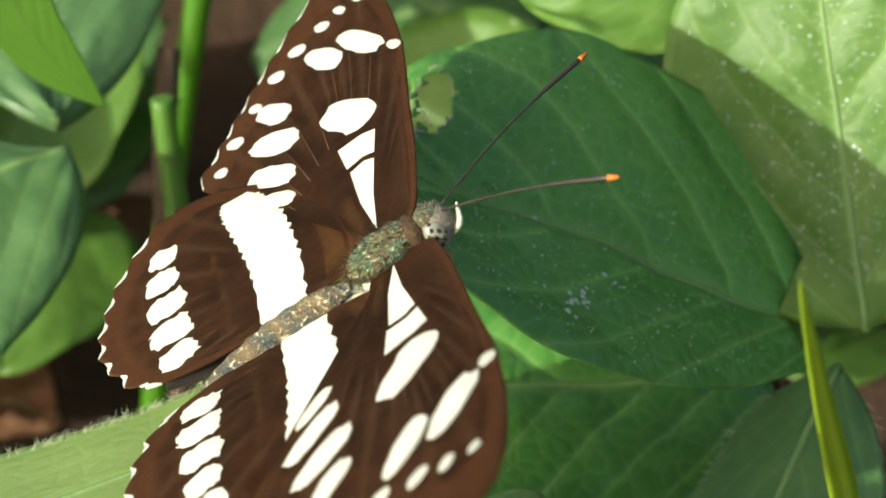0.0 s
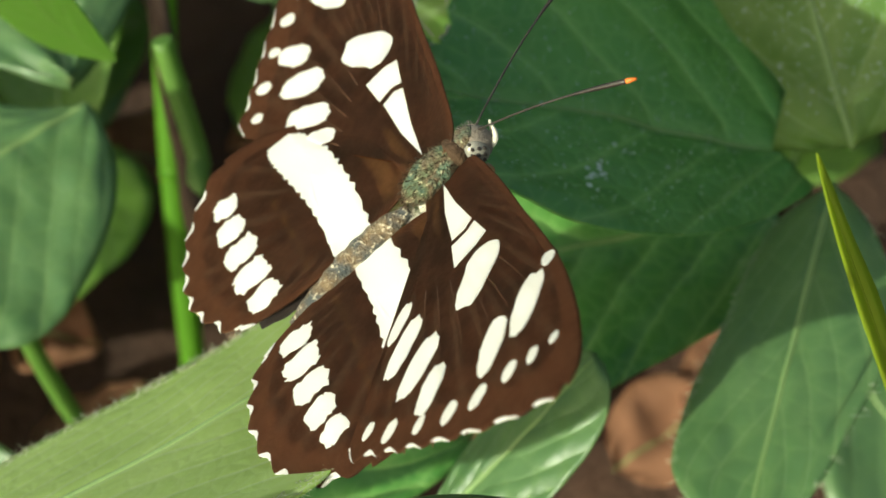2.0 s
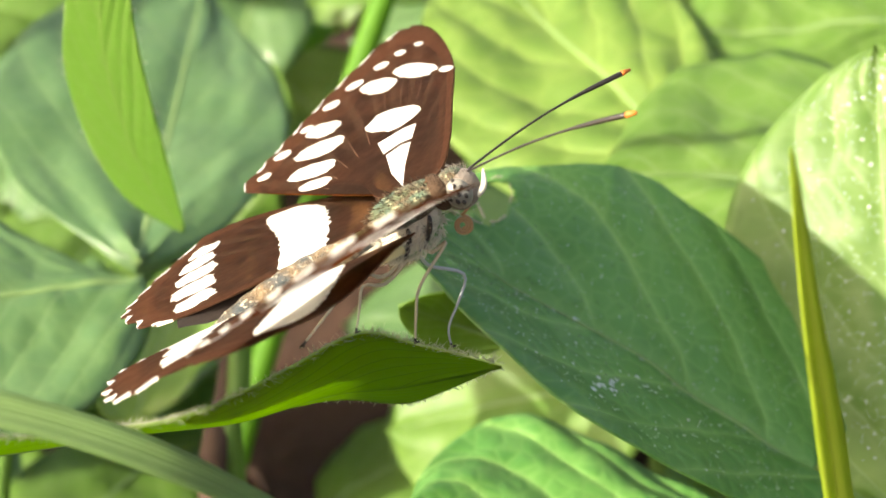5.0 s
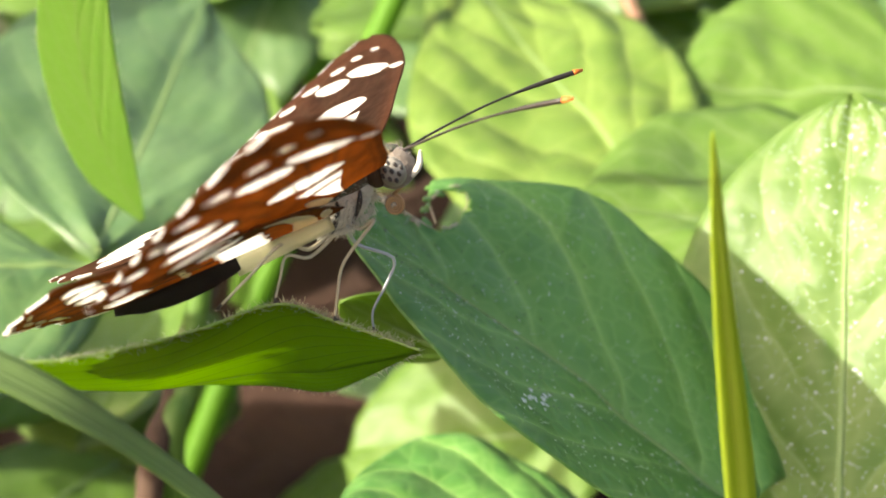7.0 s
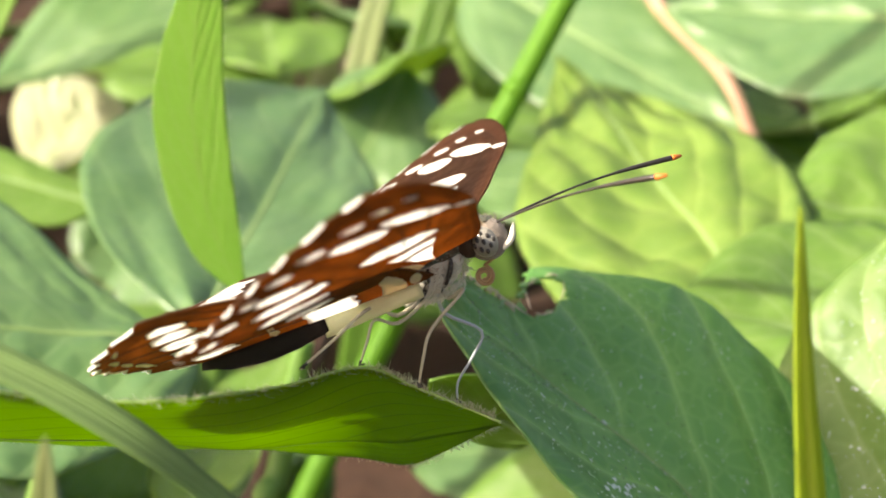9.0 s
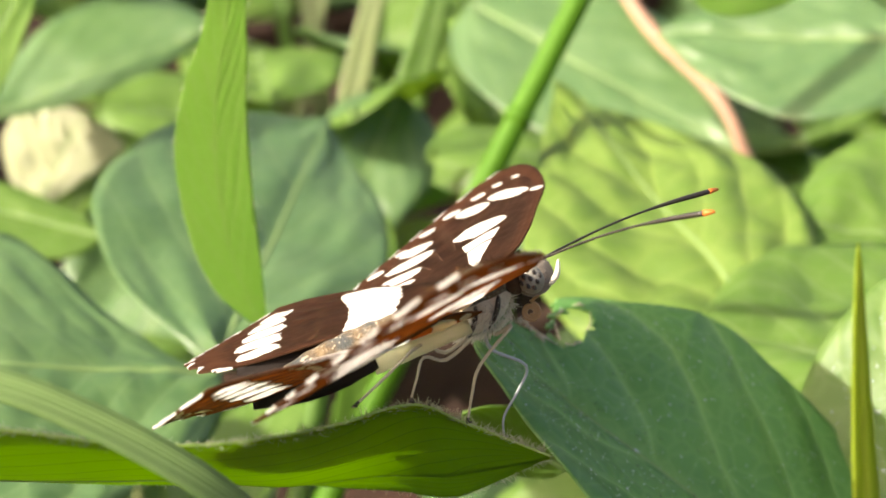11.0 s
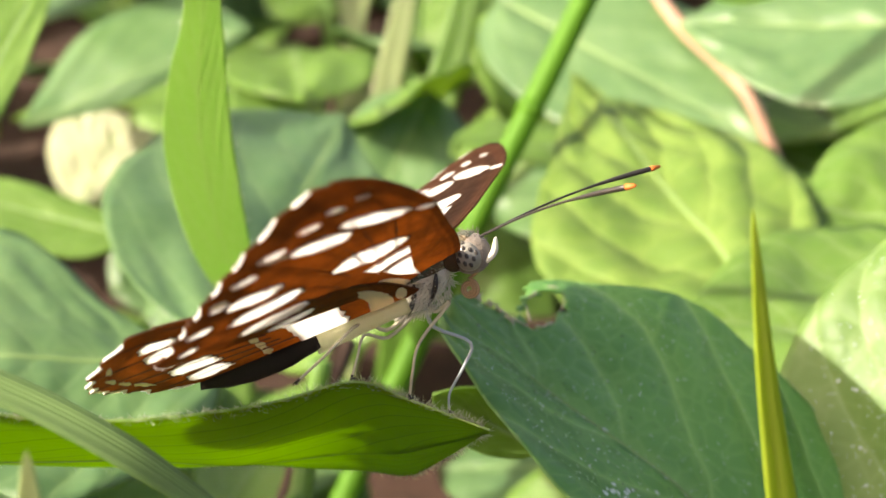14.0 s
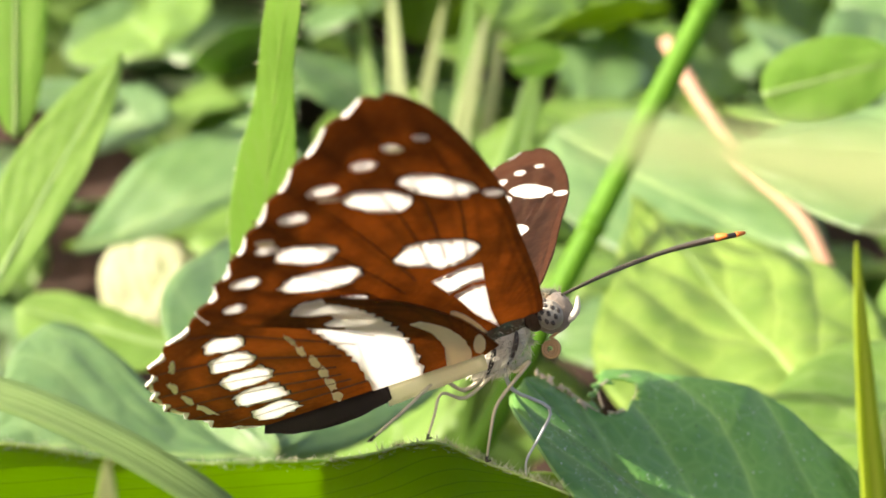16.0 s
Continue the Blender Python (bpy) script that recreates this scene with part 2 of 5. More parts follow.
def wing_material(name, cell, cloud, along, rim, through, share):
    """Wing scales; uv: which vein, counted along the margin in sixteenths, and the way from root to margin."""
    n = Nodes(name)
    tc = n.coords()
    sep = n.t.nodes.new("ShaderNodeSeparateXYZ")
    n.link(tc.outputs["UV"], sep.inputs[0])
    scales = n.noise(tc.outputs["Object"], 2200.0, 3.0, 0.7)
    drift = n.noise(tc.outputs["Object"], 260.0, 4.0, 0.6)
    wob = n.math("MULTIPLY", n.math("SUBTRACT", n.noise(tc.outputs["Object"], 160.0, 2.0), 0.5), 0.5)
    near = n.math("PINGPONG", n.math("ADD", n.math("MULTIPLY", sep.outputs[0], 16.0), n.math("MULTIPLY", wob, 0.35)), 0.5)
    col = n.mix(n.ramp(drift, [(0.35, (0, 0, 0)), (0.68, (1, 1, 1))]), cell, cloud)
    vein = n.ramp(near, [(0.02, (1, 1, 1)), (0.16, (0.25, 0.25, 0.25)), (0.30, (0, 0, 0))])
    fade = n.ramp(sep.outputs[1], [(0.38, (0, 0, 0)), (0.62, (1, 1, 1))])
    col = n.mix(n.math("MULTIPLY", n.math("MULTIPLY", vein, fade), 0.45), col, along)
    edge = n.math("ADD", sep.outputs[1], n.math("MULTIPLY", wob, 0.10))
    margin = n.ramp(edge, [(0.74, (0, 0, 0)), (0.80, (0.5, 0.5, 0.5)), (0.86, (0.05, 0.05, 0.05)), (0.91, (0.85, 0.85, 0.85)), (0.97, (0.6, 0.6, 0.6))])
    col = n.mix(margin, col, rim)
    col = n.mix(n.math("MULTIPLY", n.ramp(scales, [(0.5, (0, 0, 0)), (0.72, (1, 1, 1))]), 0.30), col, tuple(c * 2.2 + 0.01 for c in cloud))
    broad = n.noise(tc.outputs["Object"], 190.0, 5.0, 0.7)
    lit = n.mix(n.ramp(broad, [(0.38, (0, 0, 0)), (0.62, (1, 1, 1))]), tuple(c * 0.68 for c in through), tuple(c * 1.22 for c in through))
    lit = n.mix(n.math("MULTIPLY", n.math("MULTIPLY", vein, fade), 0.35), lit, tuple(c * 0.35 for c in through))
    lit = n.mix(n.math("MULTIPLY", margin, 0.7), lit, tuple(c * 0.3 for c in through))
    return n.surface(col, 0.8, n.bump(scales, 0.6, 0.0002), lit, share, 0.10, 0.0)


M_UPPER = wing_material("wing_upper", (0.009, 0.0042, 0.0022), (0.026, 0.012, 0.0065), (0.075, 0.040, 0.022), (0.070, 0.026, 0.012), (0.55, 0.36, 0.24), 0.40)
M_UNDER = wing_material("wing_under", (0.050, 0.014, 0.002), (0.170, 0.055, 0.007), (0.040, 0.013, 0.003), (0.030, 0.011, 0.004), (0.46, 0.150, 0.022), 0.36)
M_WHITE = plain_material("wing_white", (0.82, 0.82, 0.80), (0.90, 0.90, 0.87), 1200.0, 0.75, (0.98, 0.98, 0.96), 0.60, 0.3, 0.0001, 0.15)
M_CREAM = plain_material("wing_cream", (0.62, 0.58, 0.42), (0.78, 0.75, 0.60), 1200.0, 0.8, (0.92, 0.90, 0.70), 0.5, 0.3, 0.0001, 0.15)
M_FOLD = plain_material("wing_fold", (0.008, 0.006, 0.005), (0.035, 0.022, 0.018), 500.0, 0.8)
M_VEIN = plain_material("wing_vein", (0.05, 0.020, 0.009), (0.11, 0.045, 0.018), 900.0, 0.8)
def scale_material(name, stops, glint):
    """Metallic body scales whose colour drifts from patch to patch, with small bright glints painted into the base
    colour.
    """
    n = Nodes(name)
    tc = n.coords()
    drift = n.noise(tc.outputs["Object"], 330.0, 3.0, 0.6)
    fine = n.noise(tc.outputs["Object"], 2600.0, 3.0, 0.7)
    col = n.ramp(drift, stops)
    col = n.mix(n.ramp(fine, [(0.56, (0, 0, 0)), (0.68, (1, 1, 1))]), col, glint)
    return n.surface(col, 0.42, n.bump(fine, 1.0, 0.0004), None, 0, 0.6, 0.05, 0.35)


M_BODY = scale_material("body_scales", [(0.30, (0.020, 0.070, 0.060)), (0.42, (0.070, 0.090, 0.040)), (0.52, (0.090, 0.055, 0.026)), (0.62, (0.050, 0.100, 0.062)), (0.75, (0.15, 0.13, 0.06))], (0.40, 0.38, 0.24))
M_ABDOMEN = scale_material("abdomen_scales", [(0.30, (0.020, 0.034, 0.044)), (0.45, (0.050, 0.052, 0.048)), (0.58, (0.13, 0.085, 0.042)), (0.72, (0.26, 0.20, 0.12))], (0.62, 0.55, 0.42))
M_BELLY = plain_material("belly_scales", (0.40, 0.38, 0.30), (0.76, 0.73, 0.62), 900.0, 0.8, None, 0, 0.8, 0.0004, 0.2, 0.3)
M_HEAD = plain_material("head_scales", (0.03, 0.022, 0.016), (0.26, 0.22, 0.18), 700.0, 0.8, None, 0, 0.9, 0.0005, 0.2, 0.2)
M_DARK = plain_material("dark_chitin", (0.012, 0.010, 0.009), (0.03, 0.024, 0.02), 900.0, 0.4)
M_ORANGE = plain_material("antenna_tip", (0.42, 0.08, 0.01), (0.62, 0.18, 0.03), 1500.0, 0.5)
M_EYE = plain_material("eye", (0.09, 0.086, 0.072), (0.25, 0.24, 0.205), 900.0, 0.3, None, 0, 0.15, 0.0001, 0.6)
M_LEG = plain_material("leg", (0.28, 0.25, 0.17), (0.50, 0.46, 0.35), 900.0, 0.6)
M_LEG_GREY = plain_material("leg_grey", (0.18, 0.20, 0.21), (0.42, 0.45, 0.47), 900.0, 0.5)
M_COLLAR = plain_material("collar_hair", (0.020, 0.012, 0.007), (0.085, 0.050, 0.028), 1200.0, 0.8, None, 0, 0.9, 0.0004, 0.2)
M_COIL = plain_material("coil", (0.20, 0.11, 0.05), (0.34, 0.22, 0.10), 900.0, 0.35)


# ---- mesh helpers ----
def part(name, bm, material, parent, label=""):
    """Links a bmesh as one mesh object under a thing or a part."""
    me = bpy.data.meshes.new(name)
    bm.normal_update()
    bm.to_mesh(me)
    bm.free()
    for m in material if isinstance(material, (list, tuple)) else [material]:
        me.materials.append(m)
    ob = new(name, me)
    ob.parent = parent
    if label:
        ob["label"] = label
    return ob


def thing(name, label, category, at=(0, 0, 0), group="", kind=""):
    ob = new(name)
    ob.location = Vector(at) * MM
    ob.empty_display_size = 0.004
    return tagged(ob, label, category, group, kind)


def smooth(bm):
    for f in bm.faces:
        f.smooth = True
    return bm


def tube(bm, pts, radii, sides=8):
    """A tapered tube along points, in millimetres."""
    pts = [Vector(p) * MM for p in pts]
    rings, ref = [], None
    for i, p in enumerate(pts):
        d = (pts[min(i + 1, len(pts) - 1)] - pts[max(i - 1, 0)]).normalized()
        if ref is None:
            ref = d.orthogonal().normalized()
        ref = (ref - d * ref.dot(d)).normalized()
        b = d.cross(ref)
        r = radii[i] * MM
        rings.append([bm.verts.new(p + (ref * math.cos(a) + b * math.sin(a)) * r) for a in (2 * math.pi * k / sides for k in range(sides))])
    for a, b in zip(rings, rings[1:]):
        for k in range(sides):
            bm.faces.new((a[k], a[(k + 1) % sides], b[(k + 1) % sides], b[k])).smooth = True
    bm.faces.new(rings[0][::-1])
    bm.faces.new(rings[-1])
    return bm


def spline(pts, steps):
    """Catmull-Rom through points."""
    out, n = [], len(pts)
    P = [Vector(p) for p in pts]
    for i in range(n - 1):
        p0, p1, p2, p3 = P[max(i - 1, 0)], P[i], P[i + 1], P[min(i + 2, n - 1)]
        for k in range(steps):
            t = k / steps
            out.append(0.5 * ((2 * p1) + (p2 - p0) * t + (2 * p0 - 5 * p1 + 4 * p2 - p3) * t * t + (3 * p1 - p0 - 3 * p2 + p3) * t ** 3))
    out.append(P[-1])
    return out


def ellipsoid(bm, centre, size, rot=None, seg=20, rings=12):
    m = Matrix.Translation(Vector(centre) * MM) @ (rot or Matrix()) @ Matrix.Diagonal((*(Vector(size) * MM), 1))
    bmesh.ops.create_uvsphere(bm, u_segments=seg, v_segments=rings, radius=1.0, matrix=m)
    return smooth(bm)


# ---- ground ----
def ground():
    bm = bmesh.new()
    n = 90
    xs = [math.copysign(abs(k / n * 2 - 1) ** 3, k / n * 2 - 1) * 40 for k in range(n + 1)]
    grid = [[bm.verts.new((x, y + 0.15, -0.062 + 0.012 * noise.noise(Vector((x * 9, y * 9, 0))) + 0.004 * noise.noise(Vector((x * 60, y * 60, 3))))) for x in xs] for y in xs]
    for a, b in zip(grid, grid[1:]):
        for k in range(n):
            bm.faces.new((a[k], a[k + 1], b[k + 1], b[k]))
    me = bpy.data.meshes.new("ground")
    smooth(bm)
    bm.to_mesh(me)
    bm.free()
    me.materials.append(M_SOIL)
    tagged(new("ground", me), "reddish brown bare soil under the plants", "ground", kind="structure")


ground()


# ---- leaves ----
def along(widths, s):
    """Half the width of a leaf at s from base to tip, from nine widths that crowd towards its ends."""
    k = math.acos(1 - 2 * min(max(s, 0.0), 1.0)) / math.pi * 8
    i = min(int(k), 7)
    f = k - i
    a, b, c, d = (widths[min(max(i + j, 0), 8)] for j in (-1, 0, 1, 2))
    return max(0.0, 0.5 * (2 * b + (c - a) * f + (2 * a - 5 * b + 4 * c - d) * f * f + (3 * b - a - 3 * c + d) * f ** 3))


def blade_mesh(length, half, shape, fold, droop, wave, tipdroop, nu, nv, cut=None, thick=0.25, seed=0, twist=0.0, left=1.0, right=1.0, lobe=0.0, rise=0.0, sides=None):
    """A leaf blade along +x from the base at 0, mid plane z = 0, in millimetres; uv: along, across."""
    bm = bmesh.new()
    uv = bm.loops.layers.uv.new("UVMap")
    sharp, peak = shape

    def prof(s):
        s = min(max(s, 0.0), 1.0)
        a = (s ** peak[0]) * ((1 - s) ** peak[1])
        top = peak[0] / (peak[0] + peak[1])
        return a / ((top ** peak[0]) * ((1 - top) ** peak[1]))

    def place(s, v):
        if sides:
            w = along(sides[0] if v > 0 else sides[1], s) + 0.05
        else:
            w = half * (prof(s) + 0.004) * (left if v > 0 else right)
        w *= 1 + 0.025 * noise.noise(Vector((s * 7 + seed, v * 0.5, seed)))
        x = length * s + 0.12 * half * abs(v) * math.sin(s * 3.1) * sharp
        x -= lobe * half * abs(v) ** 1.4 * (1 - s) ** 4
        y = v * w
        z = (fold + (rise * min(1.0, 0.65 + 1.2 * s) * min(1.0, max(0.0, (0.88 - s) / 0.3)) if v < 0 else 0.0)) * abs(y) - droop * length * s * s - tipdroop * half * v * v
        z += wave * half * (noise.noise(Vector((s * 3.3 + seed, v * 1.7, seed * 1.7))) + 0.5 * noise.noise(Vector((s * 8 + seed, v * 4, 2.0 + seed))))
        z -= 0.02 * half * math.exp(-(v / 0.05) ** 2)
        a = radians(twist) * max(0.0, 1 - s / 0.85) ** 0.7
        y, z = y * math.cos(a) - z * math.sin(a), y * math.sin(a) + z * math.cos(a)
        return Vector((x, y, z))

    top, low = {}, {}
    for i in range(nu + 1):
        for j in range(nv + 1):
            s, v = i / nu, j / nv * 2 - 1
            p = place(s, v)
            if cut and cut(s, v):
                continue
            top[i, j] = bm.verts.new(p * MM)
            low[i, j] = bm.verts.new((p - Vector((0, 0, thick))) * MM)

    def face(keys, table, flip):
        vs = [table[k] for k in keys]
        f = bm.faces.new(vs[::-1] if flip else vs)
        f.smooth = True
        for loop, k in zip(f.loops, keys[::-1] if flip else keys):
            loop[uv].uv = (k[0] / nu, k[1] / nv)

    edges = {}
    for i in range(nu):
        for j in range(nv):
            keys = ((i, j), (i + 1, j), (i + 1, j + 1), (i, j + 1))
            if all(k in top for k in keys):
                face(keys, top, False)
                face(keys, low, True)
                for a, b in zip(keys, keys[1:] + keys[:1]):
                    edges.setdefault(frozenset((a, b)), []).append((a, b))
    for e in edges.values():
        if len(e) == 1:
            a, b = e[0]
            f = bm.faces.new((top[b], top[a], low[a], low[b]))
            for loop, k in zip(f.loops, (b, a, a, b)):
                loop[uv].uv = (k[0] / nu, k[1] / nv)
    for v in [v for v in bm.verts if not v.link_faces]:
        bm.verts.remove(v)
    return bm, place


def frame_of(base, tip, side):
    """The pose of a leaf whose +x runs to the tip and whose +y runs towards the side point, in millimetres."""
    b, t, s = Vector(base), Vector(tip), Vector(side)
    x = (t - b).normalized()
    y = (s - b) - x * (s - b).dot(x)
    half = y.length
    y.normalize()
    z = x.cross(y)
    if z.z < 0:
        y, z = -y, -z
    m = Matrix((x, y, z)).transposed().to_4x4()
    m.translation = b * MM
    return m, (t - b).length, half


def leaf(label, base, tip, side, material, half=None, shape=(1.0, (0.62, 0.75)), fold=0.10, droop=0.0, wave=0.06, tipdroop=0.08, nu=44, nv=28,
         cut=None, seed=0, twist=0.0, left=1.0, right=1.0, stalk=None, name="leaf", group="leaves", rib=0.5, roll=0.0, lobe=0.0, rise=0.0, sides=None):
    m, length, h = frame_of(base, tip, side)
    half = half or (max(sides[0] + sides[1]) if sides else h)
    root = thing(name, label, "leaf", group=group)
    root.matrix_basis = m @ pose(0, 0, 0, roll, 0, 0)
    bm, place = blade_mesh(length, half, shape, fold, droop, wave, tipdroop, nu, nv, cut, 0.22, seed, twist, left, right, lobe, rise, sides)
    part("blade", bm, material, root)
    pts = [place(k / 24, 0) + Vector((0, 0, 0.05)) for k in range(24) if not (cut and cut(k / 24, 0))]
    part("midrib", tube(bmesh.new(), pts, [rib * (1 - 0.8 * k / 24) for k in range(len(pts))], 6), M_RIB, root, "pale raised midrib")
    if stalk:
        inv = root.matrix_basis.inverted()
        ends = [inv @ (Vector(p) * MM) / MM for p in stalk]
        part("stalk", tube(bmesh.new(), [tuple(p) for p in spline([(0, 0, 0)] + ends, 6)], [rib * 1.5] * (len(ends) * 6 + 1), 8), M_STEM, root, "green leaf stalk")
    return root, place


OVATE = (1.0, (0.50, 0.70))
BROAD = (1.0, (0.42, 0.60))
LANCE = (0.3, (0.55, 0.85))


HOLE_SIDES = ((3.5, 6.5, 11.8, 17.2, 19.4, 15.8, 11.0, 7.0, 3.0), (11.0, 16.0, 21.3, 21.8, 21.3, 19.0, 15.2, 8.0, 3.0))


def bitten(s, v):
    """A hole with a ragged edge near the tip, and the margin eaten away beyond it."""
    y = v * along(HOLE_SIDES[0] if v > 0 else HOLE_SIDES[1], s)
    rag = 1.0 + 0.25 * math.sin(1.7 * y + 60 * s) + 0.15 * math.sin(4.3 * y)
    hole = ((s - 0.818 - 0.0035 * (y + 9.8)) / 0.034) ** 2 + ((y + 9.8) / 3.7) ** 2 < rag
    return hole or (s > 0.868 + 0.006 * math.sin(2.3 * y) and y < -4.6 + 0.5 * math.sin(90 * s) + 8.0 * max(0.0, s - 0.9))


hole_leaf, hole_place = leaf("deep green broad leaf with a bitten hole near its tip", (35.0, 19.0, 52.0), (-3.3, 29.0, 81.9), (14.2, 9.0, 67.4), M_LEAF_DEEP,
     fold=0.12, wave=0.04, tipdroop=0.06, nu=130, nv=104, cut=bitten, seed=3, lobe=0.22, rise=0.32, rib=0.30, sides=HOLE_SIDES)
dew_leaf, dew_place = leaf("large leaf, half in sun, with dew drops along its veins", (44.8, 19.1, 45.3), (49.3, 52.0, 82.7), (36.0, 46.0, 68.0), M_LEAF_DEW, 19, OVATE, seed=5)
leaf("bright yellow-green quilted leaf lying in full sun", (37.5, 93.0, 47.8), (8.5, 180.4, 53.1), (9.1, 132.3, 47.2), M_LEAF_QUILT, seed=7, wave=0.10, rib=0.4,
     sides=((0.0, 18.8, 23.3, 25.2, 20.2, 12.3, 5.8, 2.0, 0.2), (0.0, 6.0, 13.2, 17.4, 17.8, 10.8, 4.6, 1.4, 0.2)))
leaf("pale green broad leaf in sun", (62.3, 63.7, 57.7), (21.3, 70.1, 60.7), (39.5, 52.1, 59.1), M_LEAF_SUN, seed=8,
     sides=((0.0, 3.0, 6.0, 10.0, 12.0, 11.3, 7.8, 2.6, 0.2), (0.0, 10.0, 23.4, 30.6, 30.3, 26.0, 15.0, 5.0, 0.2)))
leaf("light green leaf in sun, its edge turned up", (81.9, 124.9, 48.9), (44.0, 125.4, 51.1), (62.5, 110.9, 45.5), M_LEAF_SUN, seed=28,
     sides=((0.0, 2.0, 5.5, 8.8, 10.9, 10.6, 9.0, 6.0, 0.5), (0.0, 10.0, 23.0, 24.6, 24.0, 20.0, 14.5, 7.6, 0.5)))
leaf("dull green leaf, sunlit and out of focus", (75.5, 192.2, 58.4), (28.8, 207.4, 53.9), (48.7, 187.0, 49.1), M_LEAF_MID, seed=9,
     sides=((0.0, 7.1, 17.3, 21.0, 19.0, 13.2, 7.0, 2.2, 0.2), (0.0, 3.2, 8.4, 12.0, 13.1, 10.9, 6.4, 2.2, 0.2)))
leaf("dull green leaf lying in shade", (-7.5, 258.9, 43.0), (45.8, 207.3, 30.0), (33.1, 239.6, 41.7), M_LEAF_MID, 20, OVATE, seed=10)
leaf("broad blue-green leaf with pale midrib", (-36.9, 78.0, 51.0), (-29.7, 162.6, 51.4), (-47.7, 121.5, 55.3), M_LEAF_MID, seed=11,
     sides=((0.0, 5.5, 17.2, 25.4, 25.9, 23.2, 17.4, 9.0, 0.8), (0.0, 4.0, 11.0, 15.9, 16.6, 12.0, 6.2, 2.2, 0.8)))
leaf("broad blue-green leaf, partly shaded", (-35.8, 71.2, 52.2), (-68.5, 60.2, 58.0), (-48.4, 51.9, 50.4), M_LEAF_MID, seed=12,
     sides=((4.0, 9.0, 15.0, 20.0, 23.5, 23.0, 19.0, 12.0, 1.0), (0.0, 2.0, 5.0, 11.0, 19.9, 24.0, 20.6, 9.0, 1.0)))
leaf("leaf coloured almost white to show light from behind", (-110.0, 278.6, -17.6), (-99.3, 290.0, 3.7), (-118.3, 288.3, -2.2), M_LEAF_PALE, seed=14,
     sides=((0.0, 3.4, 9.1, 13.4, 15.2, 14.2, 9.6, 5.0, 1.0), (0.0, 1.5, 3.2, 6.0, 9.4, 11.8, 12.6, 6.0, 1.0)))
leaf("bright leaf in sun with light veins", (-82.4, 102.1, 59.9), (-71.8, 145.8, 85.9), (-91.7, 126.1, 75.3), M_LEAF_SUN, seed=15,
     sides=((0.0, 1.4, 4.4, 6.6, 7.0, 5.8, 3.8, 1.4, 0.1), (0.0, 1.5, 3.2, 4.0, 4.2, 3.6, 2.2, 0.8, 0.1)))
leaf("dull green leaf, half of it in shade", (-118.6, 268.0, 9.8), (-66.8, 289.3, 26.5), (-99.5, 290.9, 23.6), M_LEAF_MID, seed=16,
     sides=((0.0, 4.0, 11.7, 20.0, 22.5, 21.0, 16.0, 6.6, 0.3), (0.0, 1.4, 3.0, 5.0, 5.6, 4.6, 2.6, 0.9, 0.3)))
leaf("dark green leaf in deep shade", (35.4, 23.2, 36.3), (-6.2, 26.3, 47.8), (12.9, 10.0, 40.1), M_LEAF_DEEP, seed=17,
     sides=((4.0, 8.0, 12.0, 15.5, 18.0, 20.0, 20.0, 15.0, 3.0), (0.0, 3.0, 7.4, 11.0, 14.6, 16.0, 12.0, 6.0, 1.0)))
leaf("small green leaf with a sunlit edge", (-19.9, -3.7, 46.1), (4.9, -0.8, 60.6), (-9.1, 12.7, 53.1), M_LEAF_MID, seed=18,
     sides=((0.0, 1.5, 2.8, 4.0, 4.6, 4.6, 3.8, 2.0, 0.6), (0.0, 1.8, 4.2, 6.4, 7.6, 7.4, 6.2, 3.6, 0.6)))
edge_leaf, edge_place = leaf("green leaf with a sunlit tip and hairy edge", (40.8, 16.8, 43.9), (10.7, -19.5, 46.6), (37.3, -10.9, 46.2), M_LEAF_MID, seed=19,
     sides=((0.0, 2.6, 6.6, 10.0, 10.2, 8.0, 6.0, 2.6, 0.2), (0.0, 2.6, 5.9, 7.4, 8.6, 9.8, 9.0, 4.4, 0.2)))
leaf("dark blue-green leaf near the soil", (-50.9, 11.4, 43.1), (-8.1, 12.4, 43.2), (-29.8, 26.8, 41.3), M_LEAF_DEEP, seed=20,
     sides=((0.0, 3.0, 8.0, 14.4, 20.1, 21.6, 18.7, 10.5, 2.0), (0.0, 2.5, 5.5, 8.6, 9.6, 9.0, 7.4, 3.6, 0.5)))


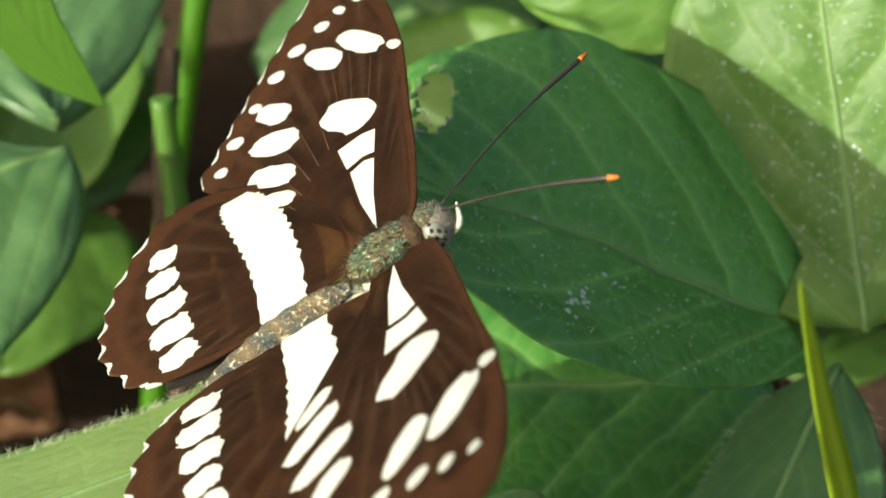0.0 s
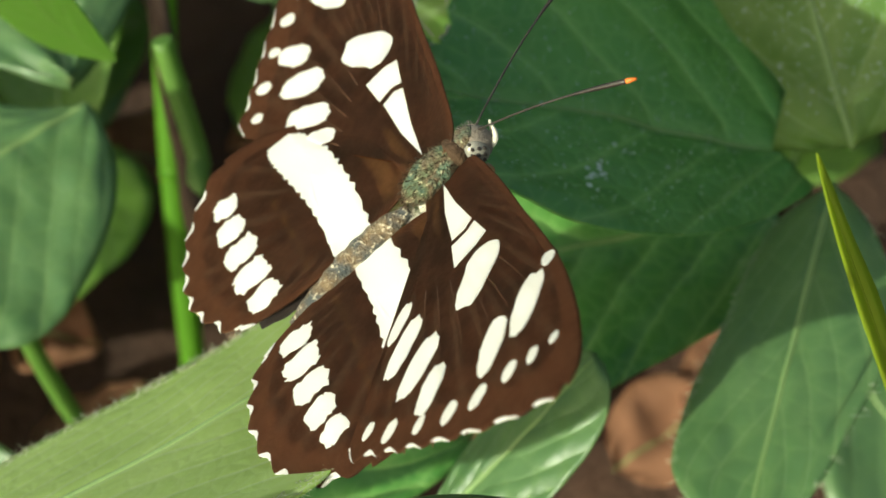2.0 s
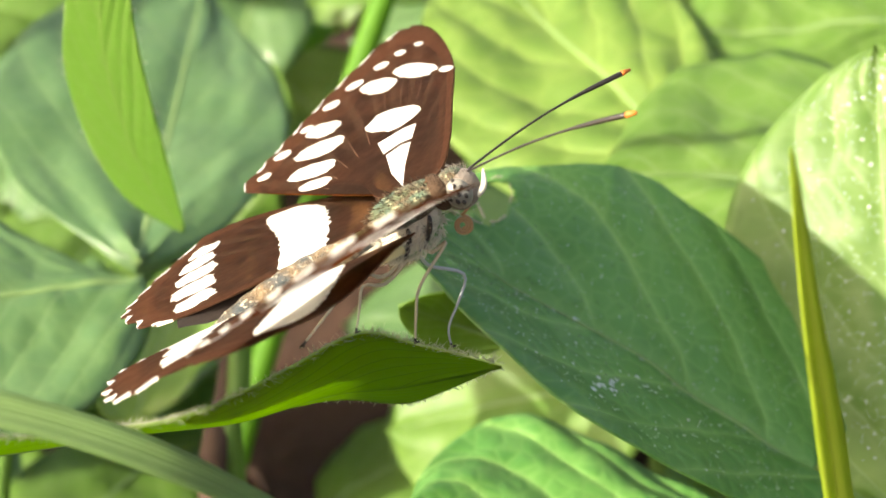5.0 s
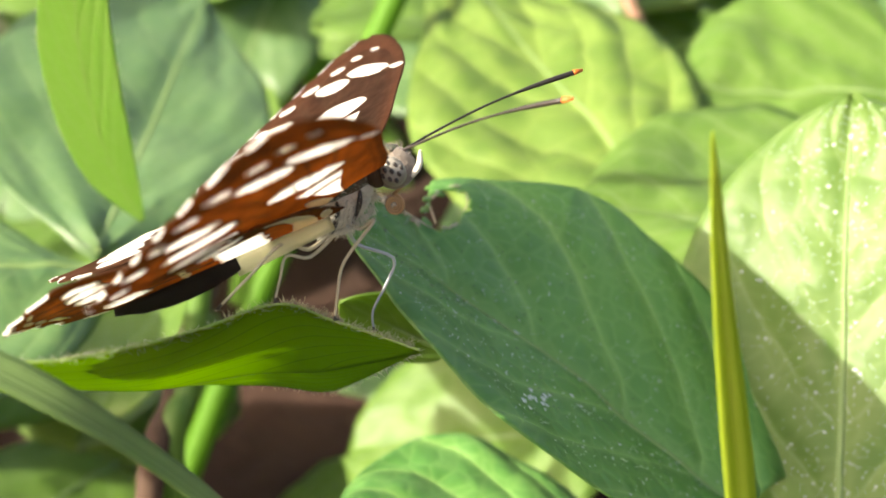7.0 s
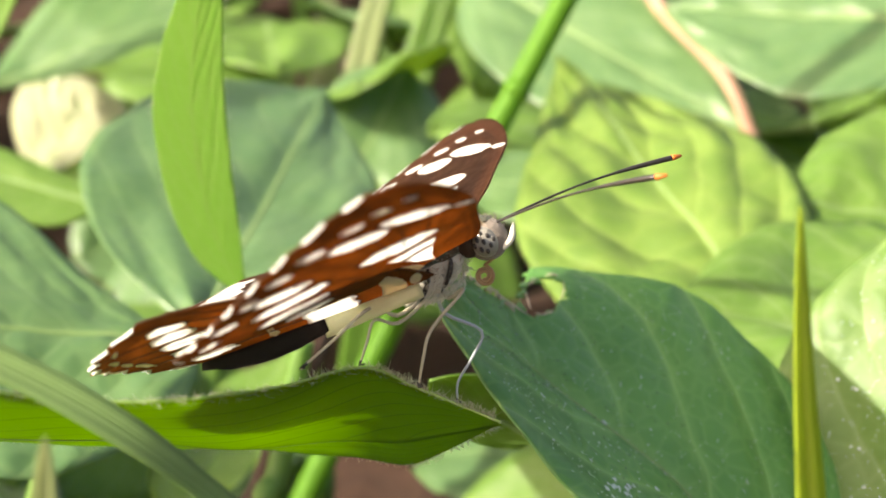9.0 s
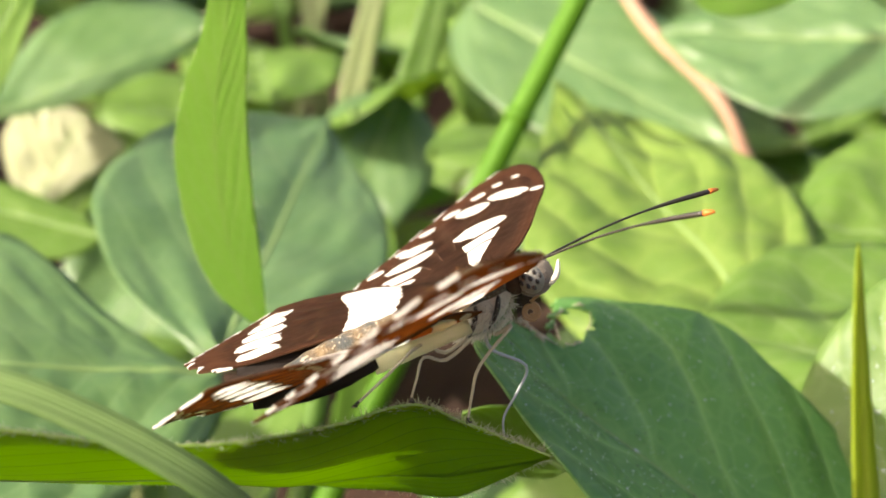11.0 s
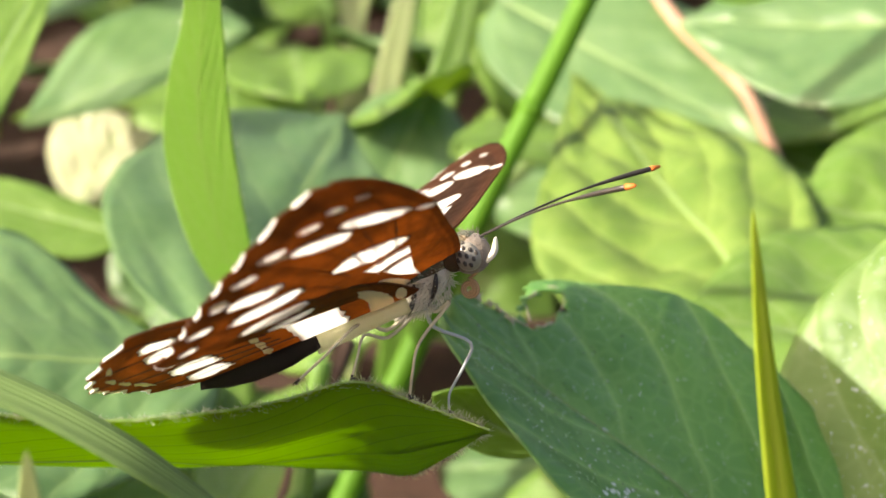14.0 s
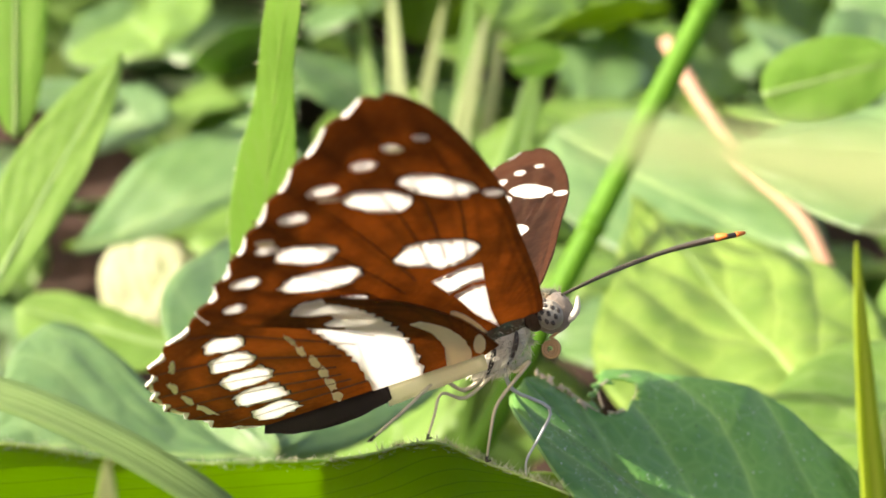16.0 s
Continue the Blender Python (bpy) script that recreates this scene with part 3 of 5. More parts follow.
def hanging_leaf(label, near, far, mid, material, name, hollow=1.0, nu=110, nv=30, rib=0.42):
    """A leaf that hangs between two margins, each a smooth line from base to tip, in millimetres."""
    root = thing(name, label, "leaf", group="leaves")
    na, fa = spline(near, 16), spline(far, 16)
    n = len(na) - 1

    def place(u, v):
        w = (v + 1) * 0.5
        w = mid * w * 2 if w < 0.5 else mid + (1 - mid) * (w - 0.5) * 2
        k = min(max(u, 0.0), 1.0) * n
        i = min(int(k), n - 1)
        a, b = na[i].lerp(na[i + 1], k - i), fa[i].lerp(fa[i + 1], k - i)
        p = a.lerp(b, w)
        p.z -= hollow * math.sin(math.pi * w) * min(1.0, (a - b).length / 20) + 0.25 * math.exp(-(v / 0.06) ** 2)
        p.z += 0.5 * noise.noise(Vector((u * 9, v * 2.2, 4.0))) * min(1.0, (a - b).length / 25)
        return p

    bm = bmesh.new()
    uv = bm.loops.layers.uv.new("UVMap")
    sheets = [[[bm.verts.new((place(i / nu, j / nv * 2 - 1) - Vector((0, 0.1, 0.16)) * lo) * MM) for j in range(nv + 1)] for i in range(nu + 1)] for lo in (0, 1)]
    for lo, g in enumerate(sheets):
        for i in range(nu):
            for j in range(nv):
                keys = ((i, j), (i + 1, j), (i + 1, j + 1), (i, j + 1))
                f = bm.faces.new([g[a][b] for a, b in keys])
                f.smooth = True
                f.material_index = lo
                for loop, (a, b) in zip(f.loops, keys):
                    loop[uv].uv = (a / nu, b / nv)
    rim = [(i, 0) for i in range(nu + 1)] + [(nu, j) for j in range(1, nv + 1)] + [(i, nv) for i in range(nu - 1, -1, -1)] + [(0, j) for j in range(nv - 1, 0, -1)]
    for (a, b), (c, d) in zip(rim, rim[1:] + rim[:1]):
        f = bm.faces.new((sheets[0][a][b], sheets[0][c][d], sheets[1][c][d], sheets[1][a][b]))
        for loop, (p, q) in zip(f.loops, ((a, b), (c, d), (c, d), (a, b))):
            loop[uv].uv = (p / nu, q / nv)
    bmesh.ops.recalc_face_normals(bm, faces=bm.faces)
    part("blade", bm, material, root)
    part("midrib", tube(bmesh.new(), [place(k / 40, 0) for k in range(40)], [rib * (1 - 0.8 * k / 40) for k in range(40)], 6), M_RIB, root, "pale raised midrib")
    return root, place


blade_leaf, blade_place = hanging_leaf("upright narrow leaf glowing with light from behind",
    [(-29.8, 68.0, 59.9), (-35.9, 70.3, 64.2), (-38.7, 69.2, 72.6), (-39.3, 65.9, 83.9), (-37.1, 61.4, 93.6), (-34.0, 56.8, 102.1), (-31.2, 51.1, 114.4), (-27.4, 47.2, 126.0)],
    [(-29.2, 67.4, 60.7), (-29.4, 64.1, 71.1), (-29.7, 61.4, 79.9), (-29.7, 57.9, 90.7), (-29.1, 54.6, 99.5), (-28.7, 52.0, 107.0), (-27.1, 48.4, 115.0), (-26.8, 46.8, 126.4)],
    0.55, [M_LEAF_BLADE, M_LEAF_BLADE], "blade_leaf", 0.6, rib=0.14)
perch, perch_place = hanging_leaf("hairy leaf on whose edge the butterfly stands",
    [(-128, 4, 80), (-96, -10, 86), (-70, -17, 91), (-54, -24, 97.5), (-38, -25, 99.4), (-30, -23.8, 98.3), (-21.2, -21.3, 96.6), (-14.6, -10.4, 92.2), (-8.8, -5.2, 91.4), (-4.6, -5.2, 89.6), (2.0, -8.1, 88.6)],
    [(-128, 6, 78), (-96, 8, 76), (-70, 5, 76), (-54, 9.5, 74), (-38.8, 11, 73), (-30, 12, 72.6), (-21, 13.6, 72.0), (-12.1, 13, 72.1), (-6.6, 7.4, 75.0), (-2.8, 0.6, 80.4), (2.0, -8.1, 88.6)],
    0.62, [M_LEAF_PERCH, M_LEAF_PERCH_SHADED], "perch_leaf")


def grass(label, pts, width, material, name="grass_blade", up=(0, -0.5, 1), keel=0.25):
    """A grass blade: a strip with a keel along points, tapering to its tip."""
    root = thing(name, label, "grass", group="grass blades")
    line = spline(pts, 8)
    bm = bmesh.new()
    uv = bm.loops.layers.uv.new("UVMap")
    rows, n = [], len(line)
    for i, p in enumerate(line):
        d = (line[min(i + 1, n - 1)] - line[max(i - 1, 0)]).normalized()
        side = d.cross(Vector(up)).normalized()
        nrm = side.cross(d).normalized()
        w = width * 0.5 * min(1.0, ((n - 1 - i) / (n * 0.45)) ** 0.8 + 0.02)
        for k in (0,):
            rows.append([(p + side * w * v - nrm * keel * w * (1 - abs(v)) - nrm * lo) for lo in (0.0, 0.16) for v in (-1, -0.5, 0, 0.5, 1)])
    vs = [[bm.verts.new(q * MM) for q in r] for r in rows]
    loop_order = [0, 1, 2, 3, 4, 9, 8, 7, 6, 5]
    for i in range(n - 1):
        for k in range(10):
            a, b = loop_order[k], loop_order[(k + 1) % 10]
            f = bm.faces.new((vs[i][a], vs[i][b], vs[i + 1][b], vs[i + 1][a]))
            f.smooth = True
            for lp, (ii, kk) in zip(f.loops, ((i, a), (i, b), (i + 1, b), (i + 1, a))):
                lp[uv].uv = (ii / n, (kk % 5) / 4)
    part("blade", bm, material, root)
    keel_line = []
    for i, p in enumerate(line[:-2]):
        d = (line[i + 1] - line[max(i - 1, 0)]).normalized()
        nrm = d.cross(Vector(up)).normalized().cross(d).normalized()
        w = width * 0.5 * min(1.0, ((n - 1 - i) / (n * 0.45)) ** 0.8 + 0.02)
        keel_line.append(p - nrm * (keel * w + 0.05))
    part("midrib", tube(bmesh.new(), keel_line, [width * 0.045] * len(keel_line), 6), material, root)
    return root


grass("yellow-green grass blade with a sharp brown tip", [(33.0, -22.0, 20.0), (28.0, -24.5, 60.0), (24.0, -26.5, 88.0), (21.5, -27.5, 104.0), (20.0, -27.4, 116.1)], 2.3, M_GRASS_YELLOW, up=(0.25, -1, 0.3))
grass("grey-green grass blade arching across", [(-70, -24, 106), (-52, -26.0, 106), (-38.1, -26.4, 104.3), (-29.8, -27.0, 101.5), (-21.6, -27.3, 96.6), (-15.0, -25.0, 89.0), (-9.0, -24.0, 81.0), (0.5, -23.0, 66.0)], 2.7, M_GRASS_GREY, up=(0, -0.4, 1))


def stem(label, pts, r, material=None, name="stem"):
    root = thing(name, label, "stem", group="stems")
    line = [tuple(p) for p in spline(pts, 8)]
    part("stalk", tube(bmesh.new(), line, [r * (1.1 - 0.2 * i / len(line)) for i in range(len(line))], 10), material or M_STEM, root)
    for k in (0.3, 0.62, 0.9):
        i = int(k * (len(line) - 2))
        a, b = Vector(line[i]), Vector(line[i + 1])
        part("node", tube(bmesh.new(), [a, a.lerp(b, 0.12), a.lerp(b, 0.24)], [r * 1.06, r * 1.14, r * 1.06], 10), material or M_STEM, root, "slightly swollen node")
    return root


stem("bright green upright stem", [(-50, 100, -58), (-28.3, 123.8, -1.8), (9.7, 162.1, 70.1), (24, 177, 96)], 2.1, M_STEM_DEEP)


# ---- marks and hairs on the leaves ----
def leaf_spot(root, place, length, p):
    """Where a point in millimetres lies on a leaf: along it, and across it."""
    q = root.matrix_basis.inverted() @ (Vector(p) * MM) / MM
    sx = min(max(q.x / length, 0.02), 0.98)
    edge = place(sx, 1.0 if q.y > 0 else -1.0).y
    return sx, max(-0.97, min(0.97, abs(q.y / edge) * (1 if q.y > 0 else -1)))


def blot(bm, place, sx, v, r, length, rng):
    """A thin crust on the leaf."""
    n = 9
    c = place(sx, v) + Vector((0, 0, 0.06))
    ring = []
    for k in range(n):
        a = 2 * math.pi * k / n
        d = r * rng.uniform(0.6, 1.15)
        ring.append(bm.verts.new((c + Vector((math.cos(a) * d, math.sin(a) * d, -0.03))) * MM))
    mid = bm.verts.new((c + Vector((0, 0, 0.05))) * MM)
    for k in range(n):
        bm.faces.new((mid, ring[k], ring[(k + 1) % n]))


def marks():
    rng = random.Random(9)
    length = 49.6
    for centre, count, spread, r in (((14.1, 13.6, 68.1), 16, 0.022, 0.42), ((17.6, 17.3, 64.5), 7, 0.014, 0.3), ((20.3, 13.2, 61.0), 5, 0.02, 0.22)):
        sx, v = leaf_spot(hole_leaf, hole_place, length, centre)
        for _ in range(count):
            bm = bmesh.new()
            blot(bm, hole_place, sx + rng.gauss(0, spread), v + rng.gauss(0, spread * 2.2), r * rng.uniform(0.4, 1.1), length, rng)
            part("dried_crust", bm, M_STAIN, hole_leaf)
    sx, v = leaf_spot(hole_leaf, hole_place, length, (12.8, 25.2, 70.6))
    bm = bmesh.new()
    blot(bm, hole_place, sx, v, 0.42, length, rng)
    part("white_speck", bm, M_STAIN, hole_leaf)
    bm = bmesh.new()
    for _ in range(900):
        u, w = rng.uniform(0.08, 0.95), rng.uniform(-0.9, 0.9)
        if not bitten(u, w):
            blot(bm, hole_place, u, w, rng.uniform(0.04, 0.09 + 0.12 * rng.random() ** 3), length, rng)
    tagged(part("specks", bm, M_STAIN, hole_leaf), kind="stuff")
    bm = bmesh.new()
    for _ in range(110):
        u, w = rng.uniform(0.3, 0.95), rng.uniform(-0.7, 0.5)
        if not bitten(u, w):
            blot(bm, hole_place, u, w, rng.uniform(0.07, 0.16), length, rng)
    tagged(part("frass", bm, M_DARK, hole_leaf), kind="stuff")
    # the pale dead rim of the hole
    for lo, hi in ((0.3, 1.2), (1.6, 2.4), (3.0, 3.9), (4.4, 5.0), (5.5, 6.0)):
        pts = []
        for k in range(12):
            a = lo + (hi - lo) * k / 11
            q = hole_place(0.818 + 0.037 * math.cos(a), -0.625 + 0.245 * math.sin(a))
            pts.append(q + Vector((rng.uniform(-0.15, 0.15), rng.uniform(-0.15, 0.15), 0.05)))
        part("dead_rim", tube(bmesh.new(), pts, [rng.uniform(0.03, 0.13) for _ in pts], 6), M_SCAR, hole_leaf, "pale dried rim of the hole")
    for k in range(11):
        u = 0.862 + 0.012 * k
        v = -(4.4 - 8.0 * max(0.0, u - 0.9)) / (along(HOLE_SIDES[1], u) + 0.1)
        q = hole_place(u, v)
        part("dead_rim", tube(bmesh.new(), [q, q + Vector((rng.uniform(-0.6, 0.6), rng.uniform(-0.8, 0.2), 0.2)), q + Vector((rng.uniform(-1.2, 1.2), rng.uniform(-1.6, 0.2), 0.3))], [0.22, 0.16, 0.04], 6), M_SCAR, hole_leaf)
    # dew
    bm = bmesh.new()
    for _ in range(1200):
        u, w = rng.uniform(0.10, 0.97), rng.gauss(-0.05, 0.42)
        if abs(w) < 0.95:
            q = dew_place(u, w)
            bmesh.ops.create_icosphere(bm, subdivisions=1, radius=rng.uniform(0.04, 0.06 + 0.11 * rng.random() ** 3) * MM, matrix=Matrix.Translation((q + Vector((0, 0, 0.06))) * MM))
    tagged(part("fine_dew", smooth(bm), M_DROP, dew_leaf), kind="stuff")
    for k in range(18):
        u, w = rng.uniform(0.35, 0.92), rng.gauss(-0.15, 0.3)
        q = dew_place(u, max(-0.9, min(0.9, w)))
        bm = bmesh.new()
        ellipsoid(bm, q + Vector((0, 0, 0.1)), (0.15, 0.15, 0.12), None, 12, 8)
        part("dew_drop", bm, M_DROP, dew_leaf, "clear dew drop")


def hairs(root, place, count, length, sides, seed):
    """Fine hairs on the margin of a leaf."""
    rng = random.Random(seed)
    bm = bmesh.new()
    for _ in range(count):
        u, v = rng.uniform(0.05, 0.99), rng.choice(sides) * rng.uniform(0.9, 1.0)
        q, inner = place(u, v), place(u, v * 0.8)
        d = (q - inner).normalized() + Vector((rng.uniform(-0.6, 0.9), rng.uniform(-0.3, 0.3), rng.uniform(-0.6, 0.7)))
        d = d.normalized() * length * rng.uniform(0.4, 1.2)
        tube(bm, [q, q + d * 0.55 + Vector((0, 0, rng.uniform(-0.1, 0.1))), q + d], [0.026, 0.019, 0.008], 3)
    tagged(part("hairs", bm, M_HAIR, root, "fine pale hairs"), kind="stuff")


marks()
hairs(perch, perch_place, 3600, 1.15, (-1, 1), 1)
hairs(edge_leaf, edge_place, 260, 1.3, (-1, 1), 2)
hairs(blade_leaf, blade_place, 400, 0.9, (-1, 1), 3)

# ---- more plants round about ----
leaf("round glossy leaf catching the sun", (28.2, 152.1, 78.8), (49.5, 155.9, 84.0), (38.5, 157.2, 90.8), M_LEAF_BLADE, 6.5, BROAD, seed=22)
leaf("small round leaf catching the sun", (-17.9, 267.4, 55.5), (-5.6, 268.9, 56.6), (-12.0, 268.0, 60.0), M_LEAF_BLADE, 4.0, BROAD, seed=23)
leaf("olive leaf lying across stems", (-32.0, 220.4, 13.0), (-9.0, 221.8, 13.3), (-20.0, 222.0, 16.6), M_LEAF_BLADE, 4.0, LANCE, seed=24)
leaf("tall bright leaf at the edge of the clump", (-88.8, 141.8, 72.6), (-88.0, 153.1, 122.3), (-82.8, 147.0, 95.0), M_LEAF_BLADE, 5.0, LANCE, seed=25, name="blade_leaf")
leaf("bright green leaf edge behind the feet", (5.5, 31.0, 64.0), (-5.2, 27.0, 72.6), (1.6, 28.5, 75.0), M_LEAF_SUN, 3.6, OVATE, seed=26)
leaf("dull light leaf lying low behind the perch", (24.0, 142.0, -3.0), (-14.0, 148.0, -9.0), (5.0, 161.0, -4.0), M_LEAF_MID, 15.0, OVATE, seed=27)
grass("pale dry grass stem", [(-44, 240, -50), (-36.9, 256.7, -1.9), (-28.8, 276.5, 37.5), (-24, 288, 62)], 6.5, M_GRASS_PALE, up=(0.2, -1, 0.2))
grass("light green grass blade", [(-32, 235, -50), (-25.2, 247.3, -0.6), (-14.8, 267.4, 39.0), (-11, 275, 58)], 8.0, M_GRASS, up=(0.2, -1, 0.2))
grass("thin grass stalk far back, out of focus", [(-36.6, 295.7, -52.0), (-49.4, 337.2, 20.0), (-55.9, 370.6, 56.6)], 5.0, M_GRASS_PALE, up=(0.2, -1, 0.2))
grass("thin grass stalk far back, out of focus", [(-58.5, 323.8, -52.0), (-47.6, 367.4, 14.8), (-41.7, 403.0, 50.5)], 3.6, M_GRASS_PALE, up=(0.2, -1, 0.2))
grass("thin grass stalk far back, out of focus", [(-30.8, 268.8, -52.0), (-30.9, 309.3, 26.7), (-31.0, 341.7, 62.4)], 6.0, M_GRASS, up=(0.2, -1, 0.2))
grass("thin grass stalk far back, out of focus", [(-50.7, 357.0, -52.0), (-65.5, 398.2, 16.3), (-71.7, 431.4, 44.8)], 4.0, M_GRASS, up=(0.2, -1, 0.2))
grass("thin grass stalk far back, out of focus", [(-38.7, 374.0, -52.0), (-31.6, 419.0, 6.3), (-27.5, 456.1, 40.5)], 4.5, M_GRASS_PALE, up=(0.2, -1, 0.2))
grass("thin grass stalk far back, out of focus", [(1.1, 403.0, -52.0), (11.2, 445.8, 10.8), (15.3, 480.6, 36.2)], 4.5, M_GRASS_YELLOW, up=(0.2, -1, 0.2))
grass("pointed pale leaf tip close to the lens", [(-26.0, -44.0, 80.0), (-24.0, -47.0, 95.0), (-22.8, -49.0, 105.0), (-22.3, -49.7, 110.4)], 2.2, M_GRASS_PALE, up=(0.1, -1, 0.4))
stem("green stem rising from the soil", [(-30, 60, -55), (-28.7, 68.2, 21.5), (-26.5, 73.7, 32.4), (-24, 80, 48)], 1.6)
stem("green stem rising from the soil", [(-62, 62, -55), (-60, 66, 10), (-57, 70, 30), (-50, 74, 44)], 1.3)
stem("dry brown stalk standing in shade", [(-34, 58, -10), (-31.0, 65.9, 24.1), (-28.4, 74.2, 30.2), (-25.7, 83.9, 37.3), (-22.3, 93.2, 44.1)], 1.7, M_STALK, "twig")
stem("dry reddish twig between the leaves", [(16, 262, 62), (28.9, 240.8, 45.0), (42.5, 214.0, 37.5), (50, 205, 22)], 1.5, M_TWIG, "twig")


leaf("light green leaf behind the broad ones", (-69.8, 165.7, 27.5), (-100.8, 170.6, 33.1), (-88.5, 154.6, 24.7), M_LEAF_SUN, seed=31,
     sides=((0.0, 3.8, 7.1, 8.7, 9.2, 8.6, 6.7, 2.4, 0.2), (0.0, 1.6, 3.6, 5.0, 6.0, 6.3, 5.8, 3.6, 0.2)))


def litter():
    """Dry curled leaves lying on the soil."""
    rng = random.Random(17)
    for k in range(16):
        x, y = rng.uniform(-85, 60), rng.uniform(35, 150)
        a = rng.uniform(0, 6.283)
        long, wide = rng.uniform(18, 30), rng.uniform(6, 10)
        tip = (x + long * math.cos(a), y + long * math.sin(a), -50 + rng.uniform(-4, 6))
        side = (x - wide * math.sin(a), y + wide * math.cos(a), -52)
        leaf("dry reddish-brown curled leaf on the soil", (x, y, -54), tip, side, M_LITTER, wide, OVATE, fold=0.5, wave=0.35, nu=16, nv=10, seed=60 + k, name="dry_leaf", group="dry leaves", rib=0.3)


litter()

# ---- undergrowth ----
def undergrowth():
    """Leaves of the same plants further back and lower down, from a few kinds."""
    rng = random.Random(5)
    kinds = []
    for k, (mat, half, length, shape) in enumerate(((M_LEAF_MID, 17, 44, BROAD), (M_LEAF_SUN, 15, 42, OVATE), (M_LEAF_MID, 13, 40, OVATE), (M_LEAF_SUN, 19, 46, BROAD))):
        root, _ = leaf("green leaf of the low plants behind", (0, 0, -55), (length, 0, -55), (length / 2, half, -55), mat, None, shape, wave=0.14, nu=18, nv=12, seed=30 + k, group="undergrowth leaves", droop=0.12)
        kinds.append(root)
    spots = []
    tries = 0
    while len(spots) < 400 and tries < 20000:
        tries += 1
        y = 95 + 700 * rng.random() ** 1.25
        x = rng.uniform(-150 - 0.30 * y, 95 + 0.20 * y)
        top = min(95, 18 + 0.19 * (y - 150)) if y > 170 else 8
        z = rng.uniform(-48, top)
        if any((x - a) ** 2 + (y - b) ** 2 + 3 * (z - c) ** 2 < 17 ** 2 for a, b, c in spots):
            continue
        # a clearing before the almost white leaf
        if y < 300 and abs(x + 100 - 0.245 * (283 - y)) < 40 and z > -8 + 0.42 * (283 - y) - 45:
            continue
        spots.append((x, y, z))
    for x in range(-60, 80, 28):
        for y in range(-10, 95, 30):
            if y > 20 or x < -10:
                spots.append((x + rng.uniform(-10, 10), y + rng.uniform(-10, 10), rng.uniform(-55, -18)))
    for _ in range(620):
        y = 520 + 1500 * rng.random() ** 1.2
        spots.append((rng.uniform(-130 - 0.36 * y, 60 + 0.3 * y), y, rng.uniform(-40, 70)))
    spots = [p for p in spots if not (-46 < p[0] < -4 and p[1] < 130 and p[2] > -48) and not (-85 < p[0] < 45 and p[1] < 62) and not (-215 < p[0] < -85 and 215 < p[1] < 310 and p[2] > -30)]
    near = sorted(spots, key=lambda p: p[1])[:240]
    # the rest of the field, all round
    rest = sorted(spots, key=lambda p: p[1])[240:]
    for _ in range(1500):
        a, d = rng.uniform(0, 2 * math.pi), 2600 * rng.random() ** 0.6
        x, y = d * math.cos(a), d * math.sin(a) - 100
        z = rng.uniform(-50, 30)
        ahead = y > -150 and -190 - 0.36 * y < x < 110 + 0.3 * y and y < 1750
        if not ahead and d > 190:
            rest.append((x, y, z))
    spots = near + rest
    far = []
    for k, (half, length, shape) in enumerate(((17, 44, BROAD), (15, 42, OVATE), (13, 40, OVATE), (19, 46, BROAD))):
        bm, _ = blade_mesh(length, half, shape, 0.10, 0.12, 0.14, 0.08, 9, 6, None, 0.3, 40 + k)
        me = bpy.data.meshes.new("far_leaf")
        bm.to_mesh(me)
        bm.free()
        far.append(([v.co.copy() for v in me.vertices], [tuple(p.vertices) for p in me.polygons], [tuple(d.uv) for d in me.uv_layers[0].data]))
        bpy.data.meshes.remove(me)
    joined = [([], [], []), ([], [], [])]
    for k, (x, y, z) in enumerate(spots):
        m = Matrix.Translation(Vector((x, y, z)) * MM) @ pose(0, 0, 0, 0, 0, rng.uniform(0, 360)) @ pose(0, 0, 0, rng.uniform(-38, 38), rng.uniform(-38, 30), 0) @ Matrix.Diagonal((*[1.0 if y < 620 else 1.8] * 3, 1))
        # a clearing down to the soil behind the perch
        if k >= 4 and -28 < x < 24 and 55 < y < 330 and -70 < z - 85 + 0.44 * (y - 20) < 12:
            continue
        if k < 4:
            kinds[k % 4].matrix_basis = m
        elif k < len(near):
            copy_thing(kinds[k % 4], m).matrix_basis = m
        else:
            verts, faces, _ = far[k % 4]
            base = len(joined[k % 2][0])
            joined[k % 2][0].extend(m @ v for v in verts)
            joined[k % 2][1].extend([base + i for i in f] for f in faces)
            joined[k % 2][2].extend(far[k % 4][2])
    for q, (verts, faces, uvs) in enumerate(joined):
        me = bpy.data.meshes.new("undergrowth")
        me.from_pydata(verts, [], faces)
        lay = me.uv_layers.new(name="UVMap")
        for i, c in enumerate(uvs):
            lay.data[i].uv = c
        for p in me.polygons:
            p.use_smooth = True
        me.materials.append((M_LEAF_MID, M_LEAF_SUN)[q])
        tagged(new("undergrowth", me), "far low green leaves, out of focus", "undergrowth", kind="stuff")


undergrowth()


# ---- butterfly ----
butterfly = thing("butterfly", "dark brown butterfly with white bands and rust-brown undersides", "butterfly")
butterfly.matrix_basis = pose(-3.43 * MM, -1.53 * MM, 100.4 * MM, -23, -25.96, 7.31)


